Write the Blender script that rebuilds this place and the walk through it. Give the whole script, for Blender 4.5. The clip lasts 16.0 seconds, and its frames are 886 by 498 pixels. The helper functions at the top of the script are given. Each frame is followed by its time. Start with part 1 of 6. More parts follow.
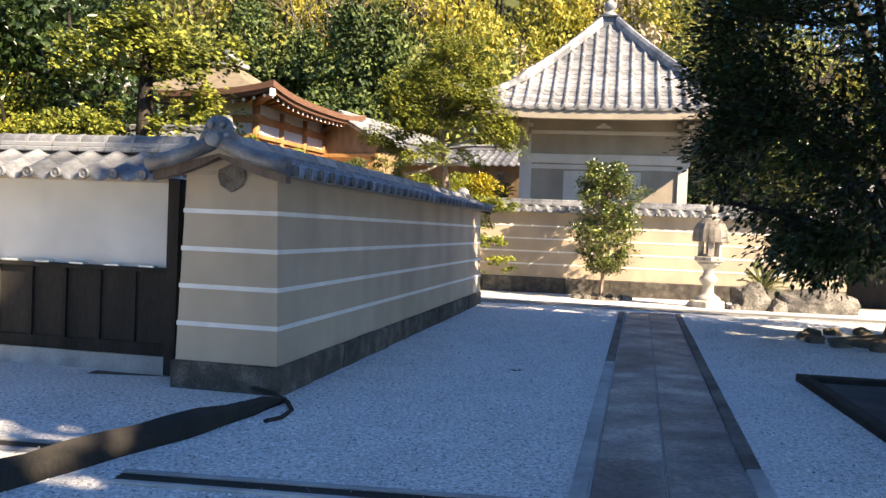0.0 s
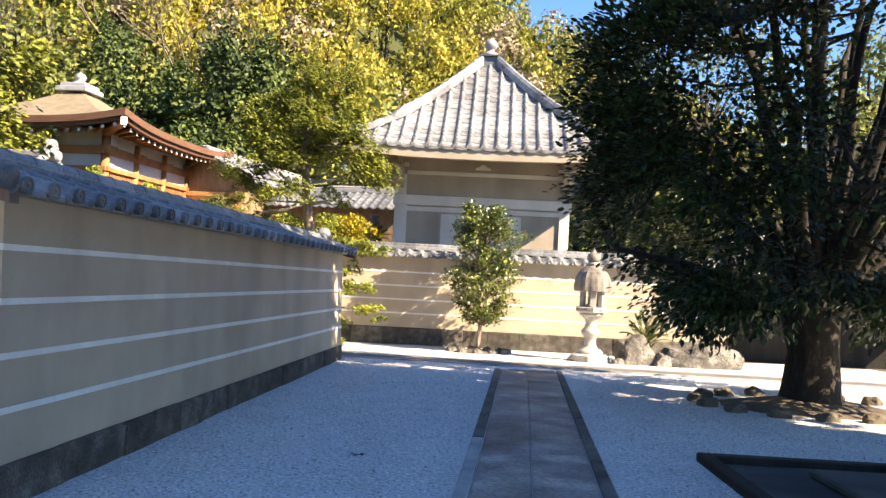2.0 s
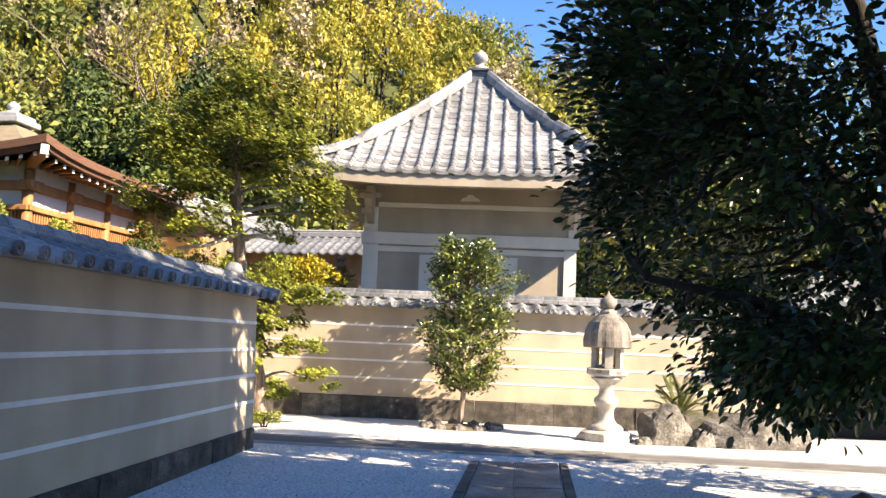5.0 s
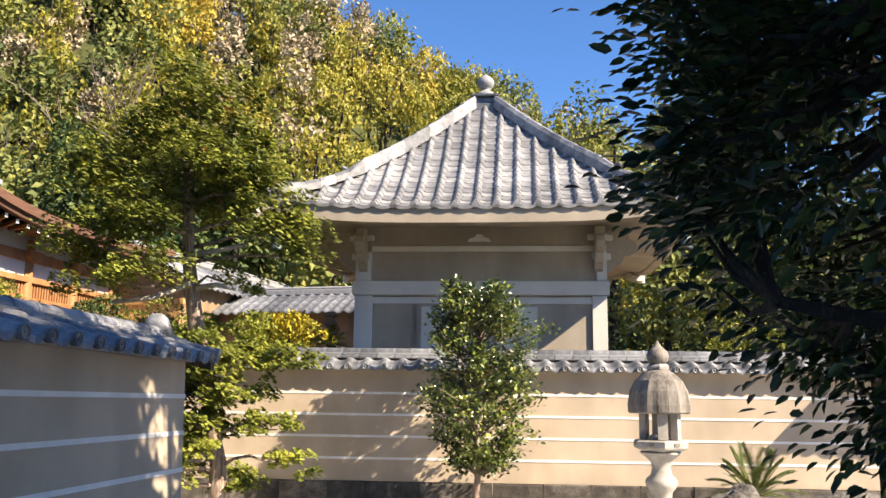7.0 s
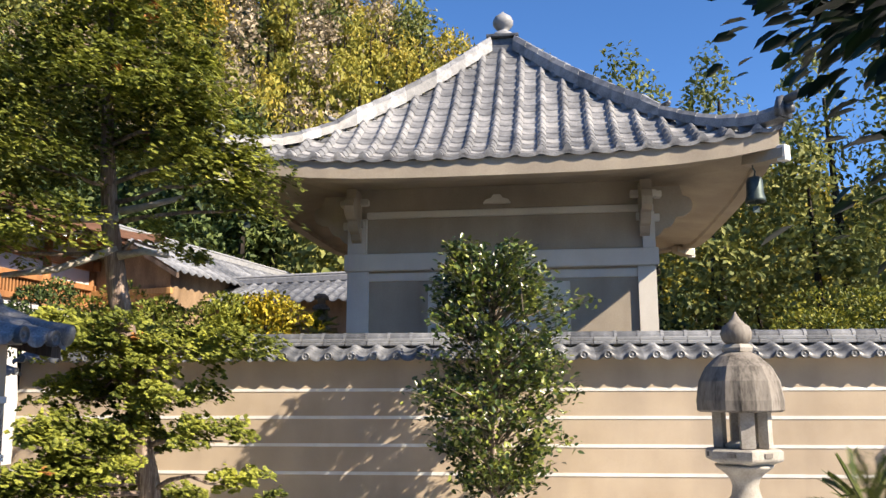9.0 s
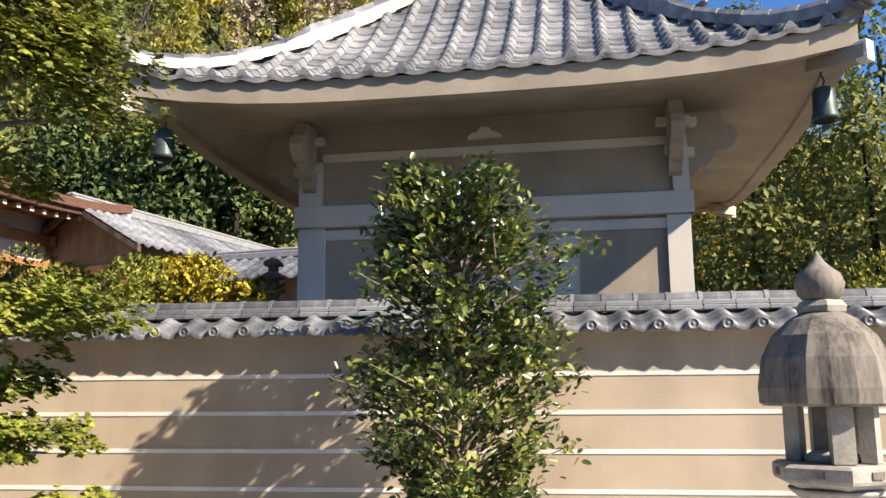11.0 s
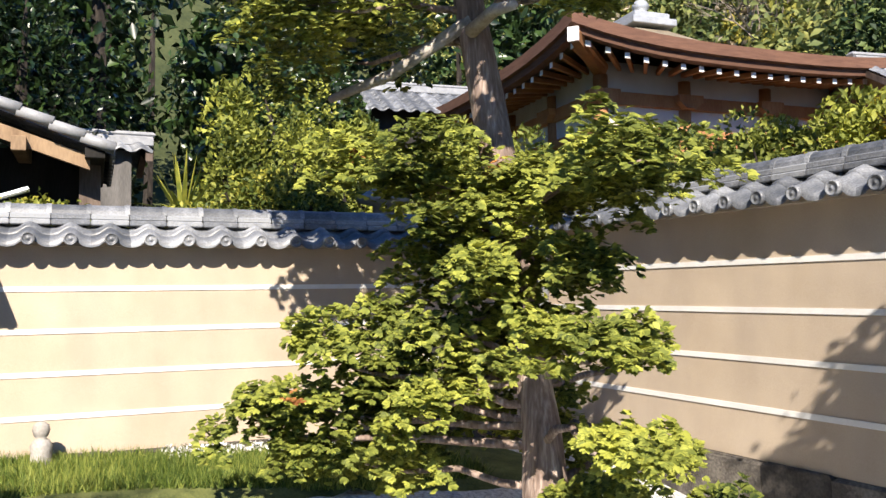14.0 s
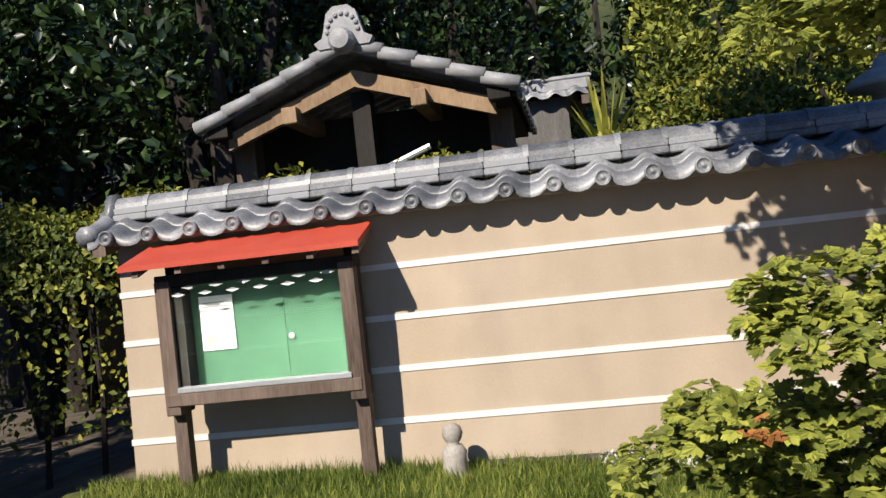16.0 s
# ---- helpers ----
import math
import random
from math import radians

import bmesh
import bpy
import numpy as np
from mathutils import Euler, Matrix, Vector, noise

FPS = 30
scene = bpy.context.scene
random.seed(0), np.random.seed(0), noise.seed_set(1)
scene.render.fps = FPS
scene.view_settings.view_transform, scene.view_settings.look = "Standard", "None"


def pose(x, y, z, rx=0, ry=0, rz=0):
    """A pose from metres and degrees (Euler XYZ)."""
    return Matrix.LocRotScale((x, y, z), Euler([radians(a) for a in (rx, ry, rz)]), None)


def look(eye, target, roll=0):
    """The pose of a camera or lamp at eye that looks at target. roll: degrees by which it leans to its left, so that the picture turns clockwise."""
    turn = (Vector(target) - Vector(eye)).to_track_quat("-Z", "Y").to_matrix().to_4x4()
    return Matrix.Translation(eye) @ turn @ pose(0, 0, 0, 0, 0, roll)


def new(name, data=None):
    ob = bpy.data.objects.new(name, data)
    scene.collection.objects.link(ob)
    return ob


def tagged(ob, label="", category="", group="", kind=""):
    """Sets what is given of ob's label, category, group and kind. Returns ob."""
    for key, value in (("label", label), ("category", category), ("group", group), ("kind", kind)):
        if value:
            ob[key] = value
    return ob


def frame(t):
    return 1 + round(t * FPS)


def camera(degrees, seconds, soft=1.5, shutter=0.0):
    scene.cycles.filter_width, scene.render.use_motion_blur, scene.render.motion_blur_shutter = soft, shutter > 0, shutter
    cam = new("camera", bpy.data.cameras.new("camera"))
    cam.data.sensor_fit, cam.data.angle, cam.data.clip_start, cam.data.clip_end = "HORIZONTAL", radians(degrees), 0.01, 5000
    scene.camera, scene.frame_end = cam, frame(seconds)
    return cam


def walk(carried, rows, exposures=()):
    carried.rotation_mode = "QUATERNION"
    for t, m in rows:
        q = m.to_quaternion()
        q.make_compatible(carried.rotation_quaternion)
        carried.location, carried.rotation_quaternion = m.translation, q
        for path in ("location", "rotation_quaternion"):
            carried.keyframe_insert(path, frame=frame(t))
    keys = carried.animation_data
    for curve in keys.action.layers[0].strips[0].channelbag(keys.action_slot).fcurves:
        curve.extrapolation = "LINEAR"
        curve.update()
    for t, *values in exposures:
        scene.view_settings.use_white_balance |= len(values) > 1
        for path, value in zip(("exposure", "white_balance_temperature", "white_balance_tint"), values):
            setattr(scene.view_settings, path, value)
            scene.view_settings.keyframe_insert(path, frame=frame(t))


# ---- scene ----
cam = camera(56.0, 16.0)
PATH = [
    (0, (-0.05, 0.18, 1.591), (-0.037, 2.179, 1.542), 2.3),
    (0.5, (0.11, 0.533, 1.59), (0.238, 2.529, 1.541), 2.3),
    (1, (0.201, 0.946, 1.539), (0.448, 2.93, 1.506), 1.9),
    (1.5, (0.351, 1.562, 1.549), (0.694, 3.533, 1.562), 1.5),
    (2, (0.513, 2.123, 1.595), (0.792, 4.102, 1.671), 3.0),
    (2.5, (0.767, 2.832, 1.579), (1.042, 4.808, 1.724), 4.0),
    (3, (1.041, 3.541, 1.531), (1.298, 5.517, 1.698), 4.3),
    (3.2, (1.15, 3.855, 1.511), (1.406, 5.832, 1.671), 4.1),
    (5.3, (2.028, 7.067, 1.57), (2.266, 9.04, 1.789), 2.0),
    (5.5, (2.097, 7.41, 1.57), (2.326, 9.384, 1.791), 1.6),
    (6, (2.235, 8.199, 1.574), (2.447, 10.173, 1.816), 1.0),
    (6.5, (2.359, 8.949, 1.6), (2.574, 10.915, 1.901), 0.9),
    (7, (2.474, 9.688, 1.649), (2.686, 11.644, 2.009), 0.8),
    (7.5, (2.66, 10.399, 1.643), (2.805, 12.355, 2.037), -0.8),
    (8, (2.85, 11.257, 1.69), (2.969, 13.219, 2.062), -2.6),
    (8.5, (3.042, 12.034, 1.67), (3.184, 14.0, 2.012), -2.3),
    (9, (3.195, 12.864, 1.675), (3.332, 14.828, 2.026), -0.1),
    (9.2, (3.249, 13.158, 1.695), (3.38, 15.122, 2.045), 0.1),
    (11.5, (4.382, 16.58, 1.668), (4.384, 18.555, 1.98), -1.2),
    (12, (4.498, 17.175, 1.666), (4.31, 19.144, 1.966), -1.6),
    (12.5, (4.499, 17.896, 1.627), (3.881, 19.778, 1.903), 0.4),
    (13, (4.424, 18.282, 1.635), (3.425, 20.002, 1.845), 0.6),
    (13.5, (4.442, 18.813, 1.614), (3.096, 20.284, 1.767), -0.7),
    (14, (4.35, 19.232, 1.582), (2.748, 20.425, 1.683), -0.7),
    (14.2, (4.256, 19.359, 1.586), (2.569, 20.431, 1.653), -1.2),
    (14.5, (4.029, 19.551, 1.59), (2.233, 20.429, 1.639), -2.4),
    (15, (3.61, 19.891, 1.543), (1.694, 20.464, 1.579), -4.3),
    (15.5, (3.087, 20.044, 1.542), (1.122, 20.414, 1.576), -5.0),
    (16, (2.468, 20.297, 1.593), (0.474, 20.454, 1.636), -6.3),
]
walk(cam, [(t, look(eye, target, roll)) for t, eye, target, roll in PATH],
     [(0, 1.9, 8200, 13), (3, 2.1, 8000, 13), (6, 1.72, 7600, 13), (9, 1.2, 7000, 12), (11.5, 1.15, 6850, 12), (12.5, 1.2, 6500, 12), (13.2, 1.3, 6350, 12), (13.6, 1.5, 6350, 12), (14.1, 1.05, 6350, 12), (14.5, .68, 6350, 12), (16, .5, 6350, 12)])

# ---- world, sun, exposure ----
AX = (0.978, -0.208)     # the grid of the precinct: to the right
AY = (0.208, 0.978)      # and ahead
SUN = Vector((AX[0] - 0.42 * AY[0], AX[1] - 0.42 * AY[1], 0.83)).normalized()
world = bpy.data.worlds.new("sky_world")
scene.world = world
world.use_nodes = True
wn = world.node_tree
sky = wn.nodes.new("ShaderNodeTexSky")
sky.sky_type = 'NISHITA'
sky.sun_disc = False
sky.sun_elevation = math.asin(SUN.z)
sky.sun_rotation = math.atan2(SUN.x, SUN.y)
sky.air_density = 0.75
sky.dust_density = 0.05
sky.ozone_density = 6.0
deep = wn.nodes.new("ShaderNodeHueSaturation")
deep.inputs["Hue"].default_value = 0.503
deep.inputs["Saturation"].default_value = 1.13
wn.links.new(sky.outputs[0], deep.inputs["Color"])
wn.links.new(deep.outputs[0], wn.nodes["Background"].inputs[0])
wn.nodes["Background"].inputs[1].default_value = 0.108
sun_data = bpy.data.lights.new("sun", 'SUN')
sun_data.energy, sun_data.angle, sun_data.color = 5.0, radians(0.53), (1.0, 0.90, 0.75)
sun = new("sun", sun_data)
sun.matrix_world = look((0, 0, 40), Vector((0, 0, 40)) - SUN)

# ---- materials ----
MATS = {}


def mat(name, c1, c2, rough=0.8, scale=6.0, fine=60.0, bump=0.3, c3=None, metal=0.0, rand=0.0, dist=0.01,
        stretch=(1, 1, 1), spec=0.3, island=0.0, sss=0.0, stain=0.0):
    """A surface of two or three colours mixed by a coarse and a fine noise, with relief."""
    m = bpy.data.materials.new(name)
    m.use_nodes = True
    nt = m.node_tree
    b = nt.nodes["Principled BSDF"]
    b.inputs["Roughness"].default_value = rough
    b.inputs["Metallic"].default_value = metal
    b.inputs["Specular IOR Level"].default_value = spec
    tc = nt.nodes.new("ShaderNodeTexCoord")
    mp = nt.nodes.new("ShaderNodeMapping")
    mp.inputs["Scale"].default_value = stretch
    nt.links.new(tc.outputs["Object"], mp.inputs[0])
    n1 = nt.nodes.new("ShaderNodeTexNoise")
    n1.inputs["Scale"].default_value, n1.inputs["Detail"].default_value = scale, 5
    n2 = nt.nodes.new("ShaderNodeTexNoise")
    n2.inputs["Scale"].default_value, n2.inputs["Detail"].default_value = fine, 3
    for n in (n1, n2):
        nt.links.new(mp.outputs[0], n.inputs["Vector"])
    add = nt.nodes.new("ShaderNodeMath")
    add.operation = 'MULTIPLY_ADD'
    add.inputs[1].default_value, add.inputs[2].default_value = 0.45, 0.0
    nt.links.new(n2.outputs[0], add.inputs[0])
    ma = nt.nodes.new("ShaderNodeMath")
    ma.operation = 'MULTIPLY_ADD'
    ma.inputs[1].default_value = 0.75
    nt.links.new(n1.outputs[0], ma.inputs[0])
    nt.links.new(add.outputs[0], ma.inputs[2])
    fac = ma.outputs[0]
    for amount, kind in ((rand, "obj"), (island, "geo")):
        if amount:
            oi = nt.nodes.new("ShaderNodeObjectInfo" if kind == "obj" else "ShaderNodeNewGeometry")
            k = nt.nodes.new("ShaderNodeMath")
            k.operation = 'MULTIPLY_ADD'
            k.inputs[1].default_value = amount
            nt.links.new(oi.outputs["Random" if kind == "obj" else "Random Per Island"], k.inputs[0])
            sub = nt.nodes.new("ShaderNodeMath")
            sub.operation = 'SUBTRACT'
            sub.inputs[1].default_value = amount / 2
            nt.links.new(fac, sub.inputs[0])
            nt.links.new(sub.outputs[0], k.inputs[2])
            fac = k.outputs[0]
    r = nt.nodes.new("ShaderNodeValToRGB")
    e = r.color_ramp.elements
    e[0].position, e[0].color = 0.38, (*c1, 1)
    e[1].position, e[1].color = 0.82, (*c2, 1)
    if c3:
        x = e.new(0.62)
        x.color = (*c3, 1)
    nt.links.new(fac, r.inputs[0])
    col = r.outputs[0]
    if stain:
        n3 = nt.nodes.new("ShaderNodeTexNoise")
        n3.inputs["Scale"].default_value, n3.inputs["Detail"].default_value = 0.9, 6
        mp3 = nt.nodes.new("ShaderNodeMapping")
        mp3.inputs["Scale"].default_value = (1.6, 1.6, 0.5)
        nt.links.new(tc.outputs["Object"], mp3.inputs[0])
        nt.links.new(mp3.outputs[0], n3.inputs["Vector"])
        r3 = nt.nodes.new("ShaderNodeValToRGB")
        r3.color_ramp.elements[0].position, r3.color_ramp.elements[0].color = 0.35, (1 - stain, 1 - stain, 1 - stain * 0.9, 1)
        r3.color_ramp.elements[1].position, r3.color_ramp.elements[1].color = 0.62, (1, 1, 1, 1)
        nt.links.new(n3.outputs[0], r3.inputs[0])
        mx = nt.nodes.new("ShaderNodeMix")
        mx.data_type, mx.blend_type = 'RGBA', 'MULTIPLY'
        mx.inputs[0].default_value = 1.0
        nt.links.new(col, mx.inputs[6])
        nt.links.new(r3.outputs[0], mx.inputs[7])
        col = mx.outputs[2]
    nt.links.new(col, b.inputs["Base Color"])
    if sss:
        tr = nt.nodes.new("ShaderNodeBsdfTranslucent")
        nt.links.new(col, tr.inputs[0])
        mix = nt.nodes.new("ShaderNodeMixShader")
        mix.inputs[0].default_value = sss
        nt.links.new(b.outputs[0], mix.inputs[1])
        nt.links.new(tr.outputs[0], mix.inputs[2])
        nt.links.new(mix.outputs[0], nt.nodes["Material Output"].inputs[0])
    if bump:
        bp = nt.nodes.new("ShaderNodeBump")
        bp.inputs["Strength"].default_value, bp.inputs["Distance"].default_value = bump, dist
        nt.links.new(ma.outputs[0], bp.inputs["Height"])
        nt.links.new(bp.outputs[0], b.inputs["Normal"])
    MATS[name] = m
    return m


PLASTER = mat("ochre_plaster", (.40, .32, .235), (.52, .43, .33), .92, 1.2, 140, .4, dist=.005, stain=.17)
STRIPE = mat("white_line_plaster", (.66, .65, .62), (.82, .81, .78), .8, 5, 90, .15, dist=.003, stain=.15)
WHITEWASH = mat("white_plaster", (.50, .50, .485), (.62, .62, .60), .85, 2, 80, .1, dist=.003, stain=.12)
# Soffit and wall plaster darkened for eave shade; frame plaster lightened for sun.
HALLPL = mat("shade_toned_plaster", (.34, .29, .225), (.46, .40, .32), .88, 1.0, 50, .12, dist=.004, stain=.2)
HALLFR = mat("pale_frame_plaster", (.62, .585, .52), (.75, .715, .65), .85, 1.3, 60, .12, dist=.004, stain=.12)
STONEB = mat("weathered_base_stone", (.035, .032, .029), (.19, .17, .145), .95, 5, 45, .9, c3=(.085, .075, .065), rand=.2, dist=.02)
TILE = mat("grey_roof_tile", (.055, .06, .068), (.29, .30, .315), .42, 5, 70, .3, c3=(.145, .152, .165), rand=.28, island=.16, dist=.004, spec=.55)
HALLTILE = mat("pale_weathered_tile", (.10, .103, .11), (.33, .33, .335), .6, 4, 40, .3, c3=(.19, .195, .205), rand=.1, island=.3, dist=.005, spec=.45)
TILEEND = mat("light_tile_relief", (.20, .205, .215), (.34, .345, .355), .5, 8, 60, .2, dist=.003)
GRAVEL = mat("white_gravel", (.20, .20, .19), (.90, .89, .86), .95, 30, 90, .8, c3=(.68, .672, .65), dist=.03, stain=.10)
PEBBLE = mat("pebble_stone", (.22, .215, .21), (.93, .92, .89), .9, 14, 80, .3, c3=(.74, .73, .705), island=.6)
SLAB = mat("worn_path_stone", (.12, .11, .10), (.56, .54, .51), .62, 1.3, 30, .5, c3=(.29, .272, .25), rand=.14, dist=.006, stain=.5)
KERB = mat("granite_kerb", (.24, .24, .24), (.46, .46, .45), .85, 3, 60, .4, rand=.15, dist=.005, stain=.25)
ASPH = mat("dark_paved_strip", (.08, .078, .074), (.20, .19, .18), .9, 2, 60, .5, dist=.006, stain=.2)
TIMBERD = mat("blackened_timber", (.008, .0075, .007), (.034, .030, .026), .85, 3, 60, .4, stretch=(1, 1, .15), rand=.2)
TIMBERW = mat("weathered_brown_timber", (.06, .042, .032), (.20, .15, .12), .8, 5, 60, .5, stretch=(1, 1, .12), dist=.004, rand=.2)
TIMBERN = mat("new_cypress_timber", (.25, .11, .045), (.43, .22, .095), .6, 2.5, 40, .2, stretch=(1, 1, .2), rand=.15)
TIMBERG = mat("orange_board_timber", (.42, .22, .08), (.62, .36, .15), .65, 3, 40, .2, stretch=(4, 4, .3), rand=.2)
TIMBERGR = mat("shadow_grey_boards", (.045, .043, .04), (.17, .16, .15), .85, 4, 60, .5, stretch=(1, 1, .15), rand=.25)
TIMBERT = mat("tan_old_timber", (.17, .11, .065), (.36, .25, .15), .75, 3, 40, .3, stretch=(1, 1, .3), rand=.2)
BARKROOF = mat("cypress_bark_roof", (.13, .105, .075), (.24, .20, .14), .95, 3, 60, .6, dist=.01)
BARKEDGE = mat("bark_roof_edge", (.10, .05, .035), (.19, .10, .065), .9, 3, 60, .4, stretch=(1, 1, 8))
STONEL = mat("pale_lantern_stone", (.30, .275, .235), (.58, .55, .49), .9, 5, 50, .6, c3=(.45, .42, .37), dist=.008, stain=.35)
STONEC = mat("streaked_cap_stone", (.045, .04, .035), (.27, .25, .225), .92, 6, 40, .6, c3=(.20, .18, .16), stretch=(1, 1, .22), dist=.008)
ROCK = mat("garden_rock", (.04, .037, .034), (.36, .335, .30), .95, 2.2, 22, 1.0, c3=(.14, .13, .115), dist=.05, stain=.3)
BARK = mat("dark_bark", (.012, .010, .009), (.075, .062, .05), .95, 9, 60, .9, c3=(.028, .023, .019), stretch=(1, 1, .25), dist=.02)
BARKP = mat("peeling_red_grey_bark", (.10, .07, .055), (.50, .42, .36), .92, 14, 60, 1.0, c3=(.25, .185, .15), stretch=(1, 1, .10), dist=.03)
TWIG = mat("pale_twig", (.22, .19, .16), (.48, .44, .39), .9, 10, 50, .3)
TWIGD = mat("brown_grey_twig", (.10, .08, .06), (.24, .20, .155), .9, 10, 50, .3)
LDARK = mat("dark_glossy_leaf", (.010, .021, .008), (.055, .095, .024), .32, .9, 8, 0, c3=(.024, .048, .014), island=.45, spec=.5, sss=.16)
LCAM = mat("camellia_leaf", (.022, .042, .010), (.24, .27, .055), .30, 1.5, 10, 0, c3=(.070, .11, .024), island=.7, spec=.6, sss=.18)
LCYP = mat("cypress_spray", (.032, .052, .011), (.47, .48, .085), .6, 1.1, 8, 0, c3=(.215, .245, .046), island=.3, sss=.35)
LRED = mat("withered_spray", (.25, .10, .03), (.50, .22, .07), .7, 3, 20, 0, island=.4, sss=.2)
LPINE = mat("forest_evergreen", (.016, .034, .011), (.15, .19, .05), .65, .16, 1.5, 0, c3=(.058, .09, .025), island=.5, sss=.15)
LBAM = mat("bamboo_leaf", (.13, .15, .028), (.56, .40, .065), .6, .07, .9, 0, c3=(.32, .295, .052), island=.12, sss=.3)
LHILL = mat("hillside_evergreen", (.045, .075, .022), (.36, .35, .10), .65, .10, 1.2, 0, c3=(.15, .175, .05), island=.24, sss=.25)
BEDST = mat("dark_bed_stone", (.025, .026, .027), (.085, .085, .083), .8, 1.6, 50, .4, dist=.006, stain=.3)
KERBD = mat("dark_kerb_stone", (.05, .046, .042), (.22, .20, .18), .9, 2.2, 50, .5, dist=.006, stain=.35)
LTAN = mat("bare_twig_haze", (.21, .175, .115), (.50, .41, .29), .8, .2, 2, 0, c3=(.36, .295, .20), island=.5, sss=.15)
LHEDGE = mat("hedge_leaf", (.05, .075, .012), (.36, .34, .05), .55, 1.5, 10, 0, c3=(.15, .18, .03), island=.55, sss=.25)
LYEL = mat("yellow_autumn_leaf", (.20, .20, .03), (.66, .52, .06), .5, 2, 10, 0, c3=(.46, .37, .04), island=.7, sss=.3)
LPALM = mat("cycad_frond", (.035, .06, .015), (.20, .22, .06), .45, 3, 20, 0, c3=(.09, .12, .03), island=.4, sss=.15)
LGRASS = mat("lawn_grass", (.05, .085, .012), (.30, .33, .07), .6, 1.2, 10, 0, c3=(.13, .18, .03), island=.5, sss=.25)
EARTH = mat("leaf_litter_earth", (.05, .04, .03), (.17, .14, .105), .97, 3, 40, .8, dist=.02)
HILLG = mat("forest_floor", (.02, .03, .01), (.075, .085, .03), .97, .2, 3, .6, dist=.2)
RED = mat("red_painted_roof", (.42, .055, .03), (.52, .085, .05), .55, 4, 60, .1, stain=.08)
GREEN = mat("green_felt_board", (.065, .16, .095), (.095, .215, .135), .85, 3, 120, .2, dist=.002, stain=.12)
METAL = mat("pale_aluminium", (.55, .58, .6), (.7, .72, .74), .35, 5, 60, .05, metal=.6)
PAPER = mat("notice_paper", (.78, .78, .78), (.86, .86, .86), .8, 8, 60, .05)
INK = mat("grey_print", (.30, .30, .31), (.42, .42, .43), .8, 8, 60, 0)
BRONZE = mat("dark_bronze", (.03, .045, .045), (.10, .13, .125), .5, 8, 60, .2, metal=.5)
WHITEP = mat("white_end_paint", (.75, .74, .71), (.84, .83, .8), .7, 6, 60, .05)
MOSS = mat("moss_and_weed", (.04, .055, .015), (.16, .17, .05), .95, 5, 50, .8, dist=.02)
COPPER = mat("grey_ridge_metal", (.30, .31, .32), (.48, .49, .5), .45, 5, 40, .1, metal=.3)


def glass_material():
    m = bpy.data.materials.new("notice_glass")
    m.use_nodes = True
    nt = m.node_tree
    b = nt.nodes["Principled BSDF"]
    b.inputs["Base Color"].default_value = (.9, .97, .95, 1)
    b.inputs["Roughness"].default_value = 0.02
    b.inputs["Transmission Weight"].default_value = 1.0
    b.inputs["IOR"].default_value = 1.45
    return m


GLASS = glass_material()


